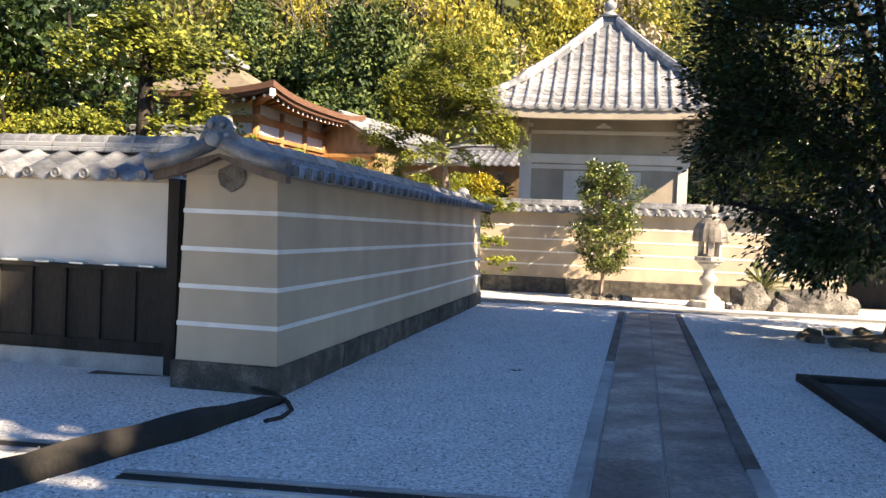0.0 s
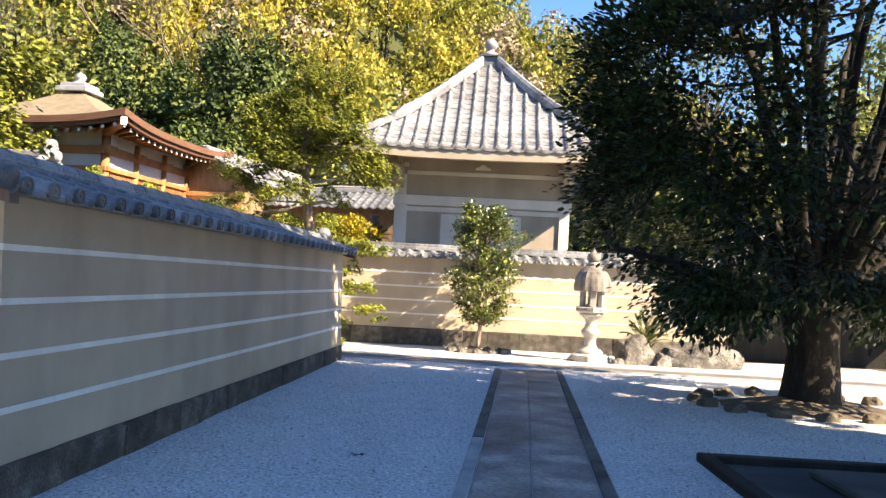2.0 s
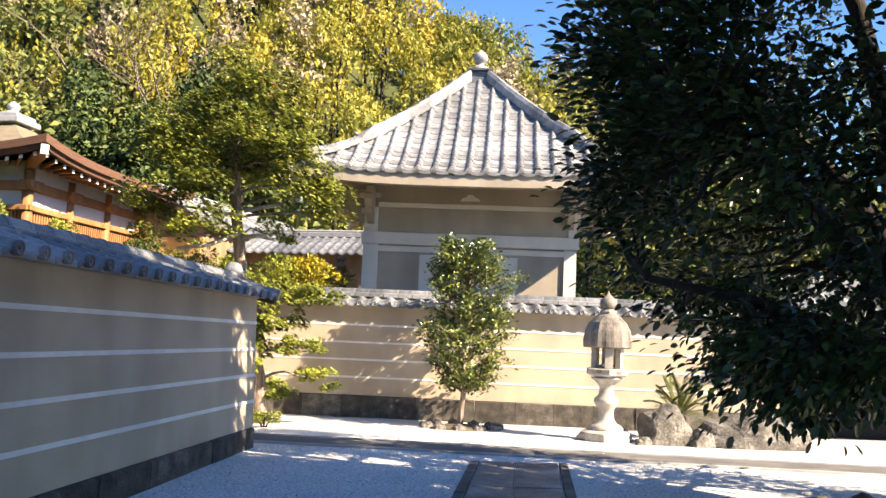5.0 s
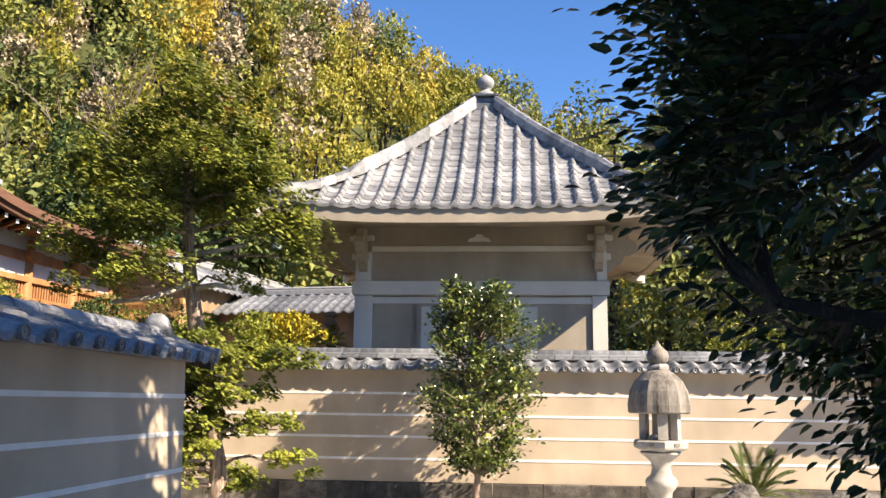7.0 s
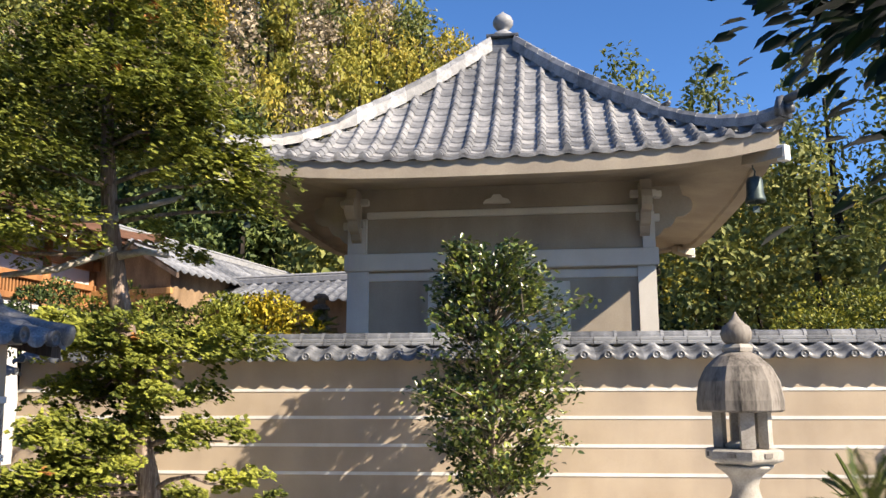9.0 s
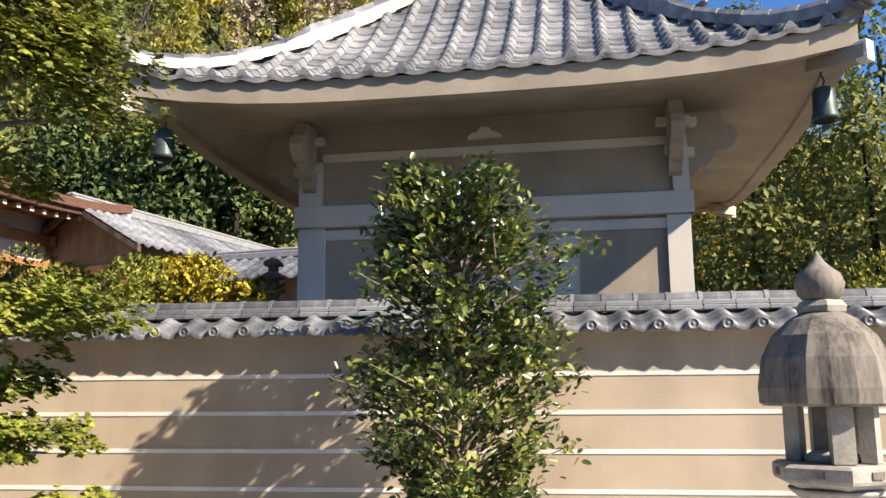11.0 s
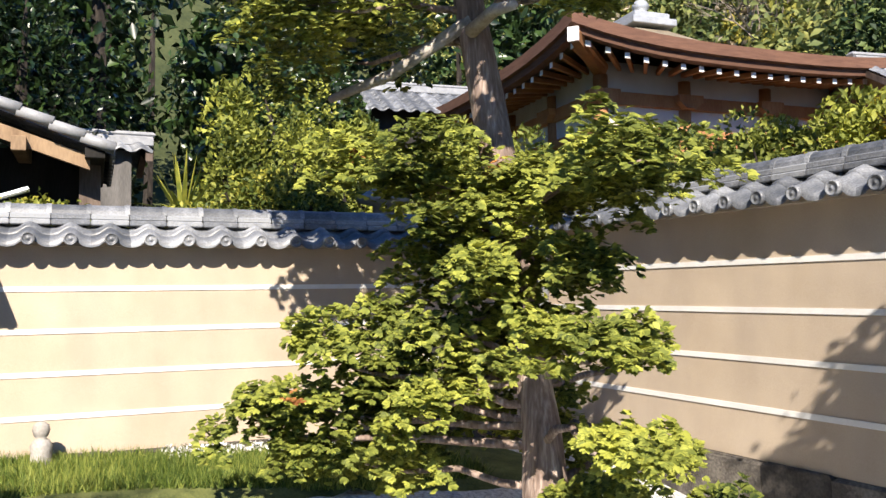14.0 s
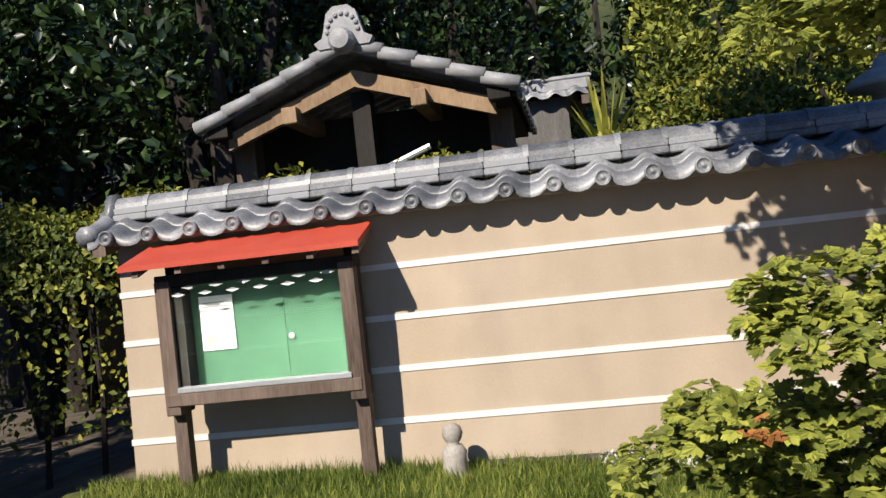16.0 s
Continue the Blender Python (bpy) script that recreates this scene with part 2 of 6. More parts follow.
# ---- shape helpers ----
class Geo:
    """Vertices and faces gathered for one mesh."""

    def __init__(self):
        self.v, self.f = [], []

    def add(self, verts, faces, m=None):
        k = len(self.v)
        self.v += [tuple(m @ Vector(p)) if m is not None else tuple(p) for p in verts]
        self.f += [tuple(i + k for i in f) for f in faces]
        return self

    def box(self, x0, y0, z0, x1, y1, z1, m=None, bevel=0.0):
        if bevel <= 0:
            v = [(x, y, z) for z in (z0, z1) for y in (y0, y1) for x in (x0, x1)]
            return self.add(v, [(0, 2, 3, 1), (4, 5, 7, 6), (0, 1, 5, 4), (2, 6, 7, 3), (0, 4, 6, 2), (1, 3, 7, 5)], m)
        b = bevel
        rings = []
        for z, o in ((z0, b), (z0 + b, 0), (z1 - b, 0), (z1, b)):
            rings.append([(x0 + o + (b if o == 0 else 0) * 0, y0 + o, z), (x1 - o, y0 + o, z), (x1 - o, y1 - o, z), (x0 + o, y1 - o, z)])
        v = [p for r in rings for p in r]
        f = [(3, 2, 1, 0), (12, 13, 14, 15)]
        for k in range(3):
            for i in range(4):
                j = (i + 1) % 4
                f.append((4 * k + i, 4 * k + j, 4 * k + 4 + j, 4 * k + 4 + i))
        return self.add(v, f, m)

    def tube(self, pts, radii, sides=7, cap=True):
        pts = [Vector(p) for p in pts]
        k = len(self.v)
        n = len(pts)
        side = None
        for i, p in enumerate(pts):
            d = (pts[min(i + 1, n - 1)] - pts[max(i - 1, 0)]).normalized()
            if side is None:
                side = d.orthogonal().normalized()
            side = (side - d * side.dot(d)).normalized()
            up = d.cross(side)
            for s in range(sides):
                a = 2 * math.pi * s / sides
                self.v.append(tuple(p + (side * math.cos(a) + up * math.sin(a)) * radii[i]))
        for i in range(n - 1):
            for s in range(sides):
                t = (s + 1) % sides
                self.f.append((k + i * sides + s, k + i * sides + t, k + (i + 1) * sides + t, k + (i + 1) * sides + s))
        if cap:
            self.f.append(tuple(k + s for s in reversed(range(sides))))
            self.f.append(tuple(k + (n - 1) * sides + s for s in range(sides)))
        return self

    def lathe(self, profile, sides=16, m=None, square=0.0):
        v, f = [], []
        for r, z in profile:
            for s in range(sides):
                a = 2 * math.pi * (s + .5) / sides
                v.append((r * math.cos(a), r * math.sin(a), z))
        n = len(profile)
        for i in range(n - 1):
            for s in range(sides):
                t = (s + 1) % sides
                f.append((i * sides + s, i * sides + t, (i + 1) * sides + t, (i + 1) * sides + s))
        f.append(tuple(reversed(range(sides))))
        f.append(tuple((n - 1) * sides + s for s in range(sides)))
        return self.add(v, f, m)

    def extrude(self, outline, y0, y1, m=None):
        """An outline in x and z, drawn out along y."""
        n = len(outline)
        v = [(x, y0, z) for x, z in outline] + [(x, y1, z) for x, z in outline]
        f = [tuple(range(n)), tuple(reversed(range(n, 2 * n)))]
        f += [(i, i + n, (i + 1) % n + n, (i + 1) % n) for i in range(n)]
        return self.add(v, f, m)

    def mesh(self, name, material, smooth=False):
        me = bpy.data.meshes.new(name)
        me.from_pydata(self.v, [], self.f)
        me.materials.append(material)
        bm = bmesh.new()
        bm.from_mesh(me)
        bmesh.ops.recalc_face_normals(bm, faces=bm.faces)
        bm.to_mesh(me)
        bm.free()
        if smooth:
            for p in me.polygons:
                p.use_smooth = True
        return me


def part(name, geo, material, parent=None, label="", smooth=False, m=None):
    me = geo if isinstance(geo, bpy.types.Mesh) else geo.mesh(name, material, smooth)
    ob = new(name, me)
    if parent is not None:
        ob.parent = parent
    if m is not None:
        ob.matrix_basis = m
    if label:
        tagged(ob, label)
    return ob


def thing(name, label, category, m=None, group="", kind=""):
    ob = new(name)
    if m is not None:
        ob.matrix_basis = m
    return tagged(ob, label, category, group, kind)


def cloud(name, centres, dirs, normals, length, width, material, parent=None, fold=0.25, tip=0.5, label="", hexa=False):
    """Many small leaves in one mesh: each a folded diamond, or a longer six-cornered blade."""
    c, d, n = (np.asarray(a, float) for a in (centres, dirs, normals))
    k = len(c)
    length = np.broadcast_to(np.asarray(length, float), (k,))[:, None]
    width = np.broadcast_to(np.asarray(width, float), (k,))[:, None]
    d = d / (np.linalg.norm(d, axis=1, keepdims=True) + 1e-9)
    n = n - d * np.sum(n * d, axis=1, keepdims=True)
    n = n / (np.linalg.norm(n, axis=1, keepdims=True) + 1e-9)
    s = np.cross(d, n)
    a = c - d * length * .5
    b = c + d * length * .5
    mid = c - d * length * (.5 - tip)
    l = mid + s * width * .5 + n * width * fold
    r = mid - s * width * .5 + n * width * fold
    if hexa:
        e1, e2 = c - d * length * .22, c + d * length * .2
        vs = np.stack([a, e1 + s * width * .5 + n * width * fold, e2 + s * width * .42 + n * width * fold, b - n * width * fold * .8,
                       e2 - s * width * .42 + n * width * fold, e1 - s * width * .5 + n * width * fold], 1).reshape(-1, 3)
        loops = (np.arange(k)[:, None] * 6 + np.array([0, 1, 2, 3, 0, 3, 4, 5])[None, :]).reshape(-1)
        nv = 6
    else:
        vs = np.stack([a, l, b, r], 1).reshape(-1, 3)
        loops = (np.arange(k)[:, None] * 4 + np.array([0, 1, 2, 0, 2, 3])[None, :]).reshape(-1)
        nv = 4
    per = 4 if hexa else 3
    me = bpy.data.meshes.new(name)
    me.vertices.add(len(vs))
    me.vertices.foreach_set("co", vs.astype(np.float32).reshape(-1))
    me.loops.add(len(loops))
    me.loops.foreach_set("vertex_index", loops.astype(np.int32))
    me.polygons.add(len(loops) // per)
    me.polygons.foreach_set("loop_start", np.arange(0, len(loops), per, dtype=np.int32))
    me.update(calc_edges=True)
    me.validate()
    me.materials.append(material)
    ob = new(name, me)
    if parent is not None:
        ob.parent = parent
    if label:
        tagged(ob, label)
    return ob


RNG = np.random.default_rng(7)


def rand_dirs(k, flat=1.0):
    d = RNG.normal(size=(k, 3))
    d[:, 2] *= flat
    return d / np.linalg.norm(d, axis=1, keepdims=True)


def smooth(a, b, x):
    t = min(1, max(0, (x - a) / (b - a)))
    return t * t * (3 - 2 * t)


def ground_z(x, y):
    """The court falls a little towards the far wall."""
    far = y + 0.2 * x
    z = -0.17 * smooth(18.0, 23.5, far)
    west = smooth(0.6, -1.6, x) * smooth(16.5, 18.5, y)
    return z + 0.24 * west


def line_frame(p, q, z=0.0):
    """A frame with x from p to q, y to the left of that and z up."""
    d = Vector((q[0] - p[0], q[1] - p[1]))
    return Matrix.Translation((p[0], p[1], z)) @ Matrix.Rotation(math.atan2(d.y, d.x), 4, 'Z'), d.length


# ---- ground ----
def in_court(x, y):
    """Whether a cell of the ground belongs to the walled gravel court."""
    if not (-15 < x < 15 and -12 < y and y + .165 * x < 25.1):
        return False
    if y > 18.3:
        return x > -3.6 + .23 * (y - 20.3)
    if y > 8.6 - .217 * (x + 2.7):
        return x > -3.2 + .225 * y - .6
    return True


def ground_sheet():
    xs = sorted(set([-900, -300, -120, -60, -30, 30, 60, 120, 300, 900] + [i * .5 for i in range(-40, 49)]))
    ys = sorted(set([-900, -300, -100, -40, -20, 60, 120, 300, 900] + [i * .5 for i in range(-30, 90)]))
    w = len(xs)
    for name, mt, court, lift, label in (("ground", EARTH, False, -.014, "dark earth beyond the court walls"), ("ground_court", GRAVEL, True, 0, "white gravel court sloping gently to the far wall")):
        g = Geo()
        for y in ys:
            for x in xs:
                g.v.append((x, y, ground_z(x, y) + lift))
        for j in range(len(ys) - 1):
            for i in range(w - 1):
                if not court or in_court((xs[i] + xs[i + 1]) / 2, (ys[j] + ys[j + 1]) / 2):
                    g.f.append((j * w + i, j * w + i + 1, (j + 1) * w + i + 1, (j + 1) * w + i))
        tagged(part(name, g, mt, smooth=True), label, "ground", kind="structure")


ground_sheet()


def pebbles():
    """Loose gravel on the court, densest where the walk passes."""
    k = 100000
    y = 3.2 + RNG.random(k) ** 1.6 * 17.5
    x = -5.5 + RNG.random(k) * 13.0
    wall = -3.2 + .225 * y
    path = 0.38 + 0.2425 * (y - 3.0)
    keep = ((x > wall + .06) | (y < 7.7)) & ((x < path - .18) | (x > path + 1.32))
    x, y = x[keep], y[keep]
    z = np.array([ground_z(a, b) for a, b in zip(x, y)])
    c = np.stack([x, y, z + .004], 1)
    n = rand_dirs(len(c)) * .5 + np.array([0, 0, 1])
    d = rand_dirs(len(c), .15)
    ln = RNG.uniform(.014, .036, len(c))
    ob = cloud("gravel", c, d, n, ln, ln * .8, PEBBLE, fold=-.35)
    tagged(ob, "loose white gravel chips scattered over the court", "gravel", kind="stuff")


pebbles()


# ---- tiled plaster walls ----
PITCH = 0.315


def tile_mesh(run, drop, courses, material, pitch=PITCH, disc=True):
    """One row of wavy roof tiles from the ridge (y = 0) out to the eave (y = run)."""
    g = Geo()
    n = 10
    xs = [pitch * i / n for i in range(n + 1)]

    def wave(x):
        t = x / pitch
        return .052 * max(0.0, math.cos(2 * math.pi * (t - .5))) ** .8 - .018 * max(0.0, -math.cos(2 * math.pi * (t - .5)))
    for c in range(courses):
        a, b = c / courses, min(1.0, (c + 1) / courses + .05)
        top = [(x, run * a, -drop * a + wave(x) + .002) for x in xs]
        low = [(x, run * b, -drop * b + wave(x) + .024) for x in xs]
        lip = [(x, run * b, -drop * b + wave(x) - (.004 if c < courses - 1 else .03)) for x in xs]
        g.add(top + low + lip, [(i, i + 1, n + 2 + i, n + 1 + i) for i in range(n)] +
              [(n + 1 + i, n + 2 + i, 2 * n + 3 + i, 2 * n + 2 + i) for i in range(n)])
    if disc:
        m = Matrix.Translation((pitch * .5, run + .022, -drop + .022)) @ Matrix.Rotation(radians(90), 4, 'X')
        g.lathe([(.05, -.045), (.055, -.04), (.055, .01), (.044, .012), (.042, .004), (.012, .004), (.008, .012), (.001, .012)], 12,
                m @ Matrix.Rotation(radians(180), 4, 'X'))
    return g.mesh("roof_tile", material, True)


def ridge_mesh(layers, width, material):
    g = Geo()
    z = 0.0
    for k in range(layers):
        w = width - .035 * k
        g.box(.003, -w / 2, z, PITCH - .003, w / 2, z + .05, bevel=.008)
        z += .05
    n = 8
    prof = [(-math.cos(math.pi * i / n) * width * .36, math.sin(math.pi * i / n) * width * .36) for i in range(n + 1)]
    for x0, x1, grow in ((0.0, PITCH, 1.0), (PITCH - .035, PITCH + .008, 1.09)):
        v = [(x0, p[0] * grow, z + p[1] * grow) for p in prof] + [(x1, p[0] * grow, z + p[1] * grow) for p in prof]
        f = [(i, i + 1, n + 2 + i, n + 1 + i) for i in range(n)] + [tuple(range(n + 1)), tuple(range(n + 1, 2 * n + 2))]
        g.add(v, f)
    return g.mesh("ridge_tile", material)


def ridge_end(parent, x, y, z, facing, scale=1.0):
    """A demon-face ridge tile, kept a plain shape: shouldered plate, round boss and scrolls."""
    g = Geo()
    out = [(-.20, 0), (-.22, .08), (-.17, .17), (-.13, .27), (-.06, .33), (.06, .33), (.13, .27), (.17, .17), (.22, .08), (.20, 0)]
    m = Matrix.Translation((x, y, z)) @ Matrix.Rotation(radians(-90) if facing < 0 else radians(90), 4, 'Z') @ Matrix.Scale(scale, 4)
    g.extrude(out, -.05, .05, m)
    turn = Matrix.Rotation(radians(90), 4, 'X')
    g.lathe([(.075, .04), (.085, .06), (.085, .17), (.07, .19), (.01, .19)], 14, m @ Matrix.Translation((0, 0, .06)) @ turn)
    for s in (-1, 1):
        g.lathe([(.05, .03), (.055, .05), (.045, .085), (.01, .09)], 10, m @ Matrix.Translation((s * .13, 0, .1)) @ turn)
        g.lathe([(.045, .03), (.05, .05), (.04, .08), (.01, .085)], 10, m @ Matrix.Translation((s * .075, 0, .235)) @ turn)
    part("ridge_end_tile", g, TILE, parent, "grey ridge-end tile with boss and scrolls", True)


def tiled_wall(name, label, p, q, thick, z_base, z_low, z_eave, z_apex, stripes, over=.14, courses=2, ridge=2, batter=.06,
               body_mat=None, gable_a=False, gable_b=False, stone=True, body_bottom=None, backside=True, skip=None):
    """A roofed earthen wall: the face runs from p to q, the thickness lies to the left of that line."""
    m, length = line_frame(p, q)
    w = thing(name, label, "wall", m, kind="structure")
    zt = z_eave + .01
    half = thick / 2
    run = half + over
    drop = z_apex - z_eave
    bt = batter / (zt - z_base)

    def off(z):
        return bt * (z - z_base)
    zb = z_base if body_bottom is None else body_bottom
    g = Geo()
    prof = [(off(zb), zb), (thick - off(zb), zb), (thick - off(zt), zt), (half, zt + drop * (half - off(zt)) / run - .02), (off(zt), zt)]
    n = len(prof)
    v = [(0, y, z) for y, z in prof] + [(length, y, z) for y, z in prof]
    g.add(v, [tuple(range(n)), tuple(reversed(range(n, 2 * n)))] + [(i, i + n, (i + 1) % n + n, (i + 1) % n) for i in range(n)])
    part("wall_body", g, body_mat or PLASTER, w)
    for z in stripes:
        g = Geo()
        o = off(z) - .009
        g.box(-.009, o, z - .021, length + .009, thick - o, z + .021)
        part("white_line", g, STRIPE, w, "white plaster line")
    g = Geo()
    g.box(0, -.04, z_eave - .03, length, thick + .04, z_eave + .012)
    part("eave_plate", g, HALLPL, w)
    if stone:
        x = 0.0
        rs = random.Random(hash(len(name)) % 97 + 3)
        while x < length - .05:
            d = min(rs.uniform(.55, 1.0), length - x)
            g = Geo()
            a = rs.uniform(.035, .06)
            g.box(x + .004, -a, z_low, x + d - .004, thick + a, z_base + rs.uniform(-.012, .006), bevel=.022)
            for i in range(4, 16):
                px, py, pz = g.v[i]
                g.v[i] = (px, py + rs.uniform(-.014, .014), pz)
            part("base_stone", g, STONEB, w)
            x += d
    tm = tile_mesh(run, drop, courses, TILE)
    rows = int(round(length / PITCH)) + (1 if gable_a else 0) + (1 if gable_b else 0)
    start = (length - rows * PITCH) / 2
    for i in range(rows):
        x = start + i * PITCH
        if skip and skip(x):
            continue
        part("roof_tile", tm, None, w, m=Matrix.Translation((x + PITCH, half, z_apex)) @ Matrix.Rotation(math.pi, 4, 'Z'))
        if backside:
            part("roof_tile", tm, None, w, m=Matrix.Translation((x, half, z_apex)))
    g = Geo()
    under = [(-over + .02, z_eave - .005), (half, z_apex - .03), (thick + over - .02, z_eave - .005), (half, z_apex - .07)]
    v = [(start + .02, y, z) for y, z in under] + [(start + rows * PITCH - .02, y, z) for y, z in under]
    g.add(v, [(0, 1, 2, 3), (4, 7, 6, 5), (0, 4, 5, 1), (1, 5, 6, 2), (2, 6, 7, 3), (3, 7, 4, 0)])
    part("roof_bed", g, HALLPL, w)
    rm = ridge_mesh(ridge, .24, TILE)
    for i in range(rows):
        x = start + i * PITCH
        if skip and skip(x):
            continue
        part("ridge_tile", rm, None, w, m=Matrix.Translation((x, half, z_apex - .01)))
    for on, x, face in ((gable_a, start, -1), (gable_b, start + rows * PITCH, 1)):
        if not on:
            continue
        ridge_end(w, x - face * .02, half, z_apex, face, .78 if name == "wall_near" else .62)
        for s in (-1, 1):
            g = Geo()
            pts = [(x, half + s * run * t, z_apex - drop * t + .05 - .03 * math.sin(math.pi * t)) for t in (0, .25, .5, .75, 1.02)]
            g.tube(pts, [.075, .07, .07, .07, .078], 9)
            part("verge_tile", g, TILE, w, smooth=True)
            g = Geo()
            for k in range(4):
                a, b = k / 4, (k + 1) / 4
                ya, yb = half + s * run * a * .98, half + s * run * b * .98
                za, zb2 = z_apex - drop * a - .05 - .03 * math.sin(math.pi * a), z_apex - drop * b - .05 - .03 * math.sin(math.pi * b)
                x0, x1 = sorted((x - face * .03, x - face * .13))
                v = [(xx, yy, zz + h) for xx in (x0, x1) for yy, zz in ((ya, za), (yb, zb2)) for h in (-.05, .06)]
                g.add(v, [(0, 1, 3, 2), (4, 6, 7, 5), (0, 4, 5, 1), (2, 3, 7, 6), (0, 2, 6, 4), (1, 5, 7, 3)])
            part("verge_board", g, TIMBERW, w)
    return w, m, length


S4 = [1.665, 1.315, .965, .615]
NEAR_P, NEAR_Q = (-1.47, 7.75), (.905, 18.25)
near_wall, near_m, near_len = tiled_wall("wall_near", "ochre plastered earthen wall with white lines and grey tiled coping", NEAR_P, NEAR_Q, 1.02,
                                         .27, -.3, 2.03, 2.25, S4, gable_a=True, gable_b=True, over=.15, courses=3, ridge=1)
# scrolled crest on the gable
g = Geo()
mm = Matrix.Translation((-.012, .50, 1.98)) @ Matrix.Rotation(radians(-90), 4, 'Z')
out = [(-.13, .07), (-.135, .0), (-.11, -.07), (-.05, -.11), (0, -.135), (.05, -.11), (.11, -.07), (.135, 0), (.13, .07), (.06, .1), (0, .13), (-.06, .1)]
g.extrude(out, -.012, .012, mm)
for s in (-1, 1):
    pts = [mm @ Vector((s * (.06 + .035 * math.cos(a)), .018, .01 + .035 * math.sin(a))) for a in [i * .75 for i in range(-1, 7)]]
    g.tube(pts, [.012] * len(pts), 6)
part("crest", g, STONEB, near_wall, "small scrolled plaster crest")

FARL = lambda x: 25.0 - .165 * x
far_wall, far_m, far_len = tiled_wall("wall_far", "sunlit ochre plastered wall with white lines and grey tiled coping", (-2.05, FARL(-2.05)), (11.3, FARL(11.3)), .55,
                                      .29, -.5, 2.21, 2.40, [1.78, 1.41, 1.04, .67], over=.15, courses=2)
WEST = lambda y: -3.3 + .23 * (y - 20.3)
west_wall, west_m, west_len = tiled_wall("wall_west", "sunlit ochre plastered wall with white lines and grey tiled coping", (WEST(18.40), 18.40), (WEST(25.25), 25.25), .5,
                                         .26, -.3, 2.03, 2.20, [1.64, 1.285, .93, .575], over=.15, courses=2, gable_a=True, stone=True, body_bottom=-.1)

# ---- white boarded wall beside the near wall ----
WP, WQ = (-2.72, 8.66), (-13.4, 10.98)
wm, wl = line_frame(WQ, WP)
white_wall, white_m, white_len = tiled_wall("wall_white", "white plastered wall with dark boards below and grey tiled coping", WQ, WP, .42,
                                            1.09, -.2, 1.97, 2.26, [], over=.44, courses=2, body_mat=WHITEWASH, stone=False, batter=.0, body_bottom=.1)
g = Geo()
g.box(0, -.06, -.3, white_len, .30, .18, bevel=.012)
part("plinth", g, KERB, white_wall, "grey stone plinth")
k = 0
x = white_len
while x > .2:
    d = .40
    g = Geo()
    g.box(x - d + .004, -.045, .30, x - .004, -.002, 1.04)
    part("board", g, TIMBERD, white_wall)
    g = Geo()
    g.box(x - d - .02, -.075, .30, x - d + .02, -.04, 1.05)
    part("batten", g, TIMBERD, white_wall)
    g = Geo()
    g.box(x - d + .05, -.085, 1.075, x - d + .22, -.01, 1.095, bevel=.004)
    part("capping_chip", g, METAL, white_wall)
    x -= d
    k += 1
g = Geo()
g.box(0, -.085, 1.03, white_len, .0, 1.075, bevel=.006)
g.box(0, -.075, .18, white_len, -.002, .31, bevel=.006)
part("rail", g, TIMBERD, white_wall)
g = Geo()
g.box(white_len - .02, -.12, 0, white_len + .10, .06, 1.98, bevel=.008)
part("corner_post", g, TIMBERD, white_wall)


# ---- stone path ----
def path_x(y):
    return 1.0 + .2425 * (y - 5.47)


def slab_path():
    w = thing("stone_path", "worn grey stone slab path with pale kerb edging", "path", kind="structure")
    rs = random.Random(4)
    rows = [2.2, 4.1, 6.02, 7.9, 9.8, 11.7, 13.6, 15.5, 17.35]
    for lane in (0, 1):
        for a, b in zip(rows, rows[1:]):
            g = Geo()
            top = .018 + rs.uniform(-.004, .004)
            x0, x1 = (.0, .475) if lane == 0 else (.483, 1.02)
            v = []
            for z, o in ((-.08, 0), (top - .008, 0), (top, .008)):
                for px, py in ((x0 + o, a + .005 + o), (x1 - o, a + .005 + o), (x1 - o, b - .005 - o), (x0 + o, b - .005 - o)):
                    v.append((path_x(py) + px, py, z))
            g.add(v, [(8, 9, 10, 11)] + [(4 * k + i, 4 * k + (i + 1) % 4, 4 * k + 4 + (i + 1) % 4, 4 * k + 4 + i) for k in (0, 1) for i in range(4)])
            part("slab", g, SLAB, w)
    for side, x0, x1 in ((0, -.13, -.012), (1, 1.032, 1.15)):
        y = 2.2
        while y < 17.3:
            d = min(rs.uniform(1.1, 1.9), 17.35 - y)
            g = Geo()
            v = []
            top = .03 + rs.uniform(-.006, .006)
            for z, o in ((-.1, 0), (top - .012, 0), (top, .012)):
                for px, py in ((x0 + o, y + .004 + o), (x1 - o, y + .004 + o), (x1 - o, y + d - .004 - o), (x0 + o, y + d - .004 - o)):
                    v.append((path_x(py) + px, py, z))
            g.add(v, [(8, 9, 10, 11)] + [(4 * k + i, 4 * k + (i + 1) % 4, 4 * k + 4 + (i + 1) % 4, 4 * k + 4 + i) for k in (0, 1) for i in range(4)])
            part("kerb_stone", g, KERB if y < (5.2 if side else 9.0) else KERBD, w)
            y += d


slab_path()


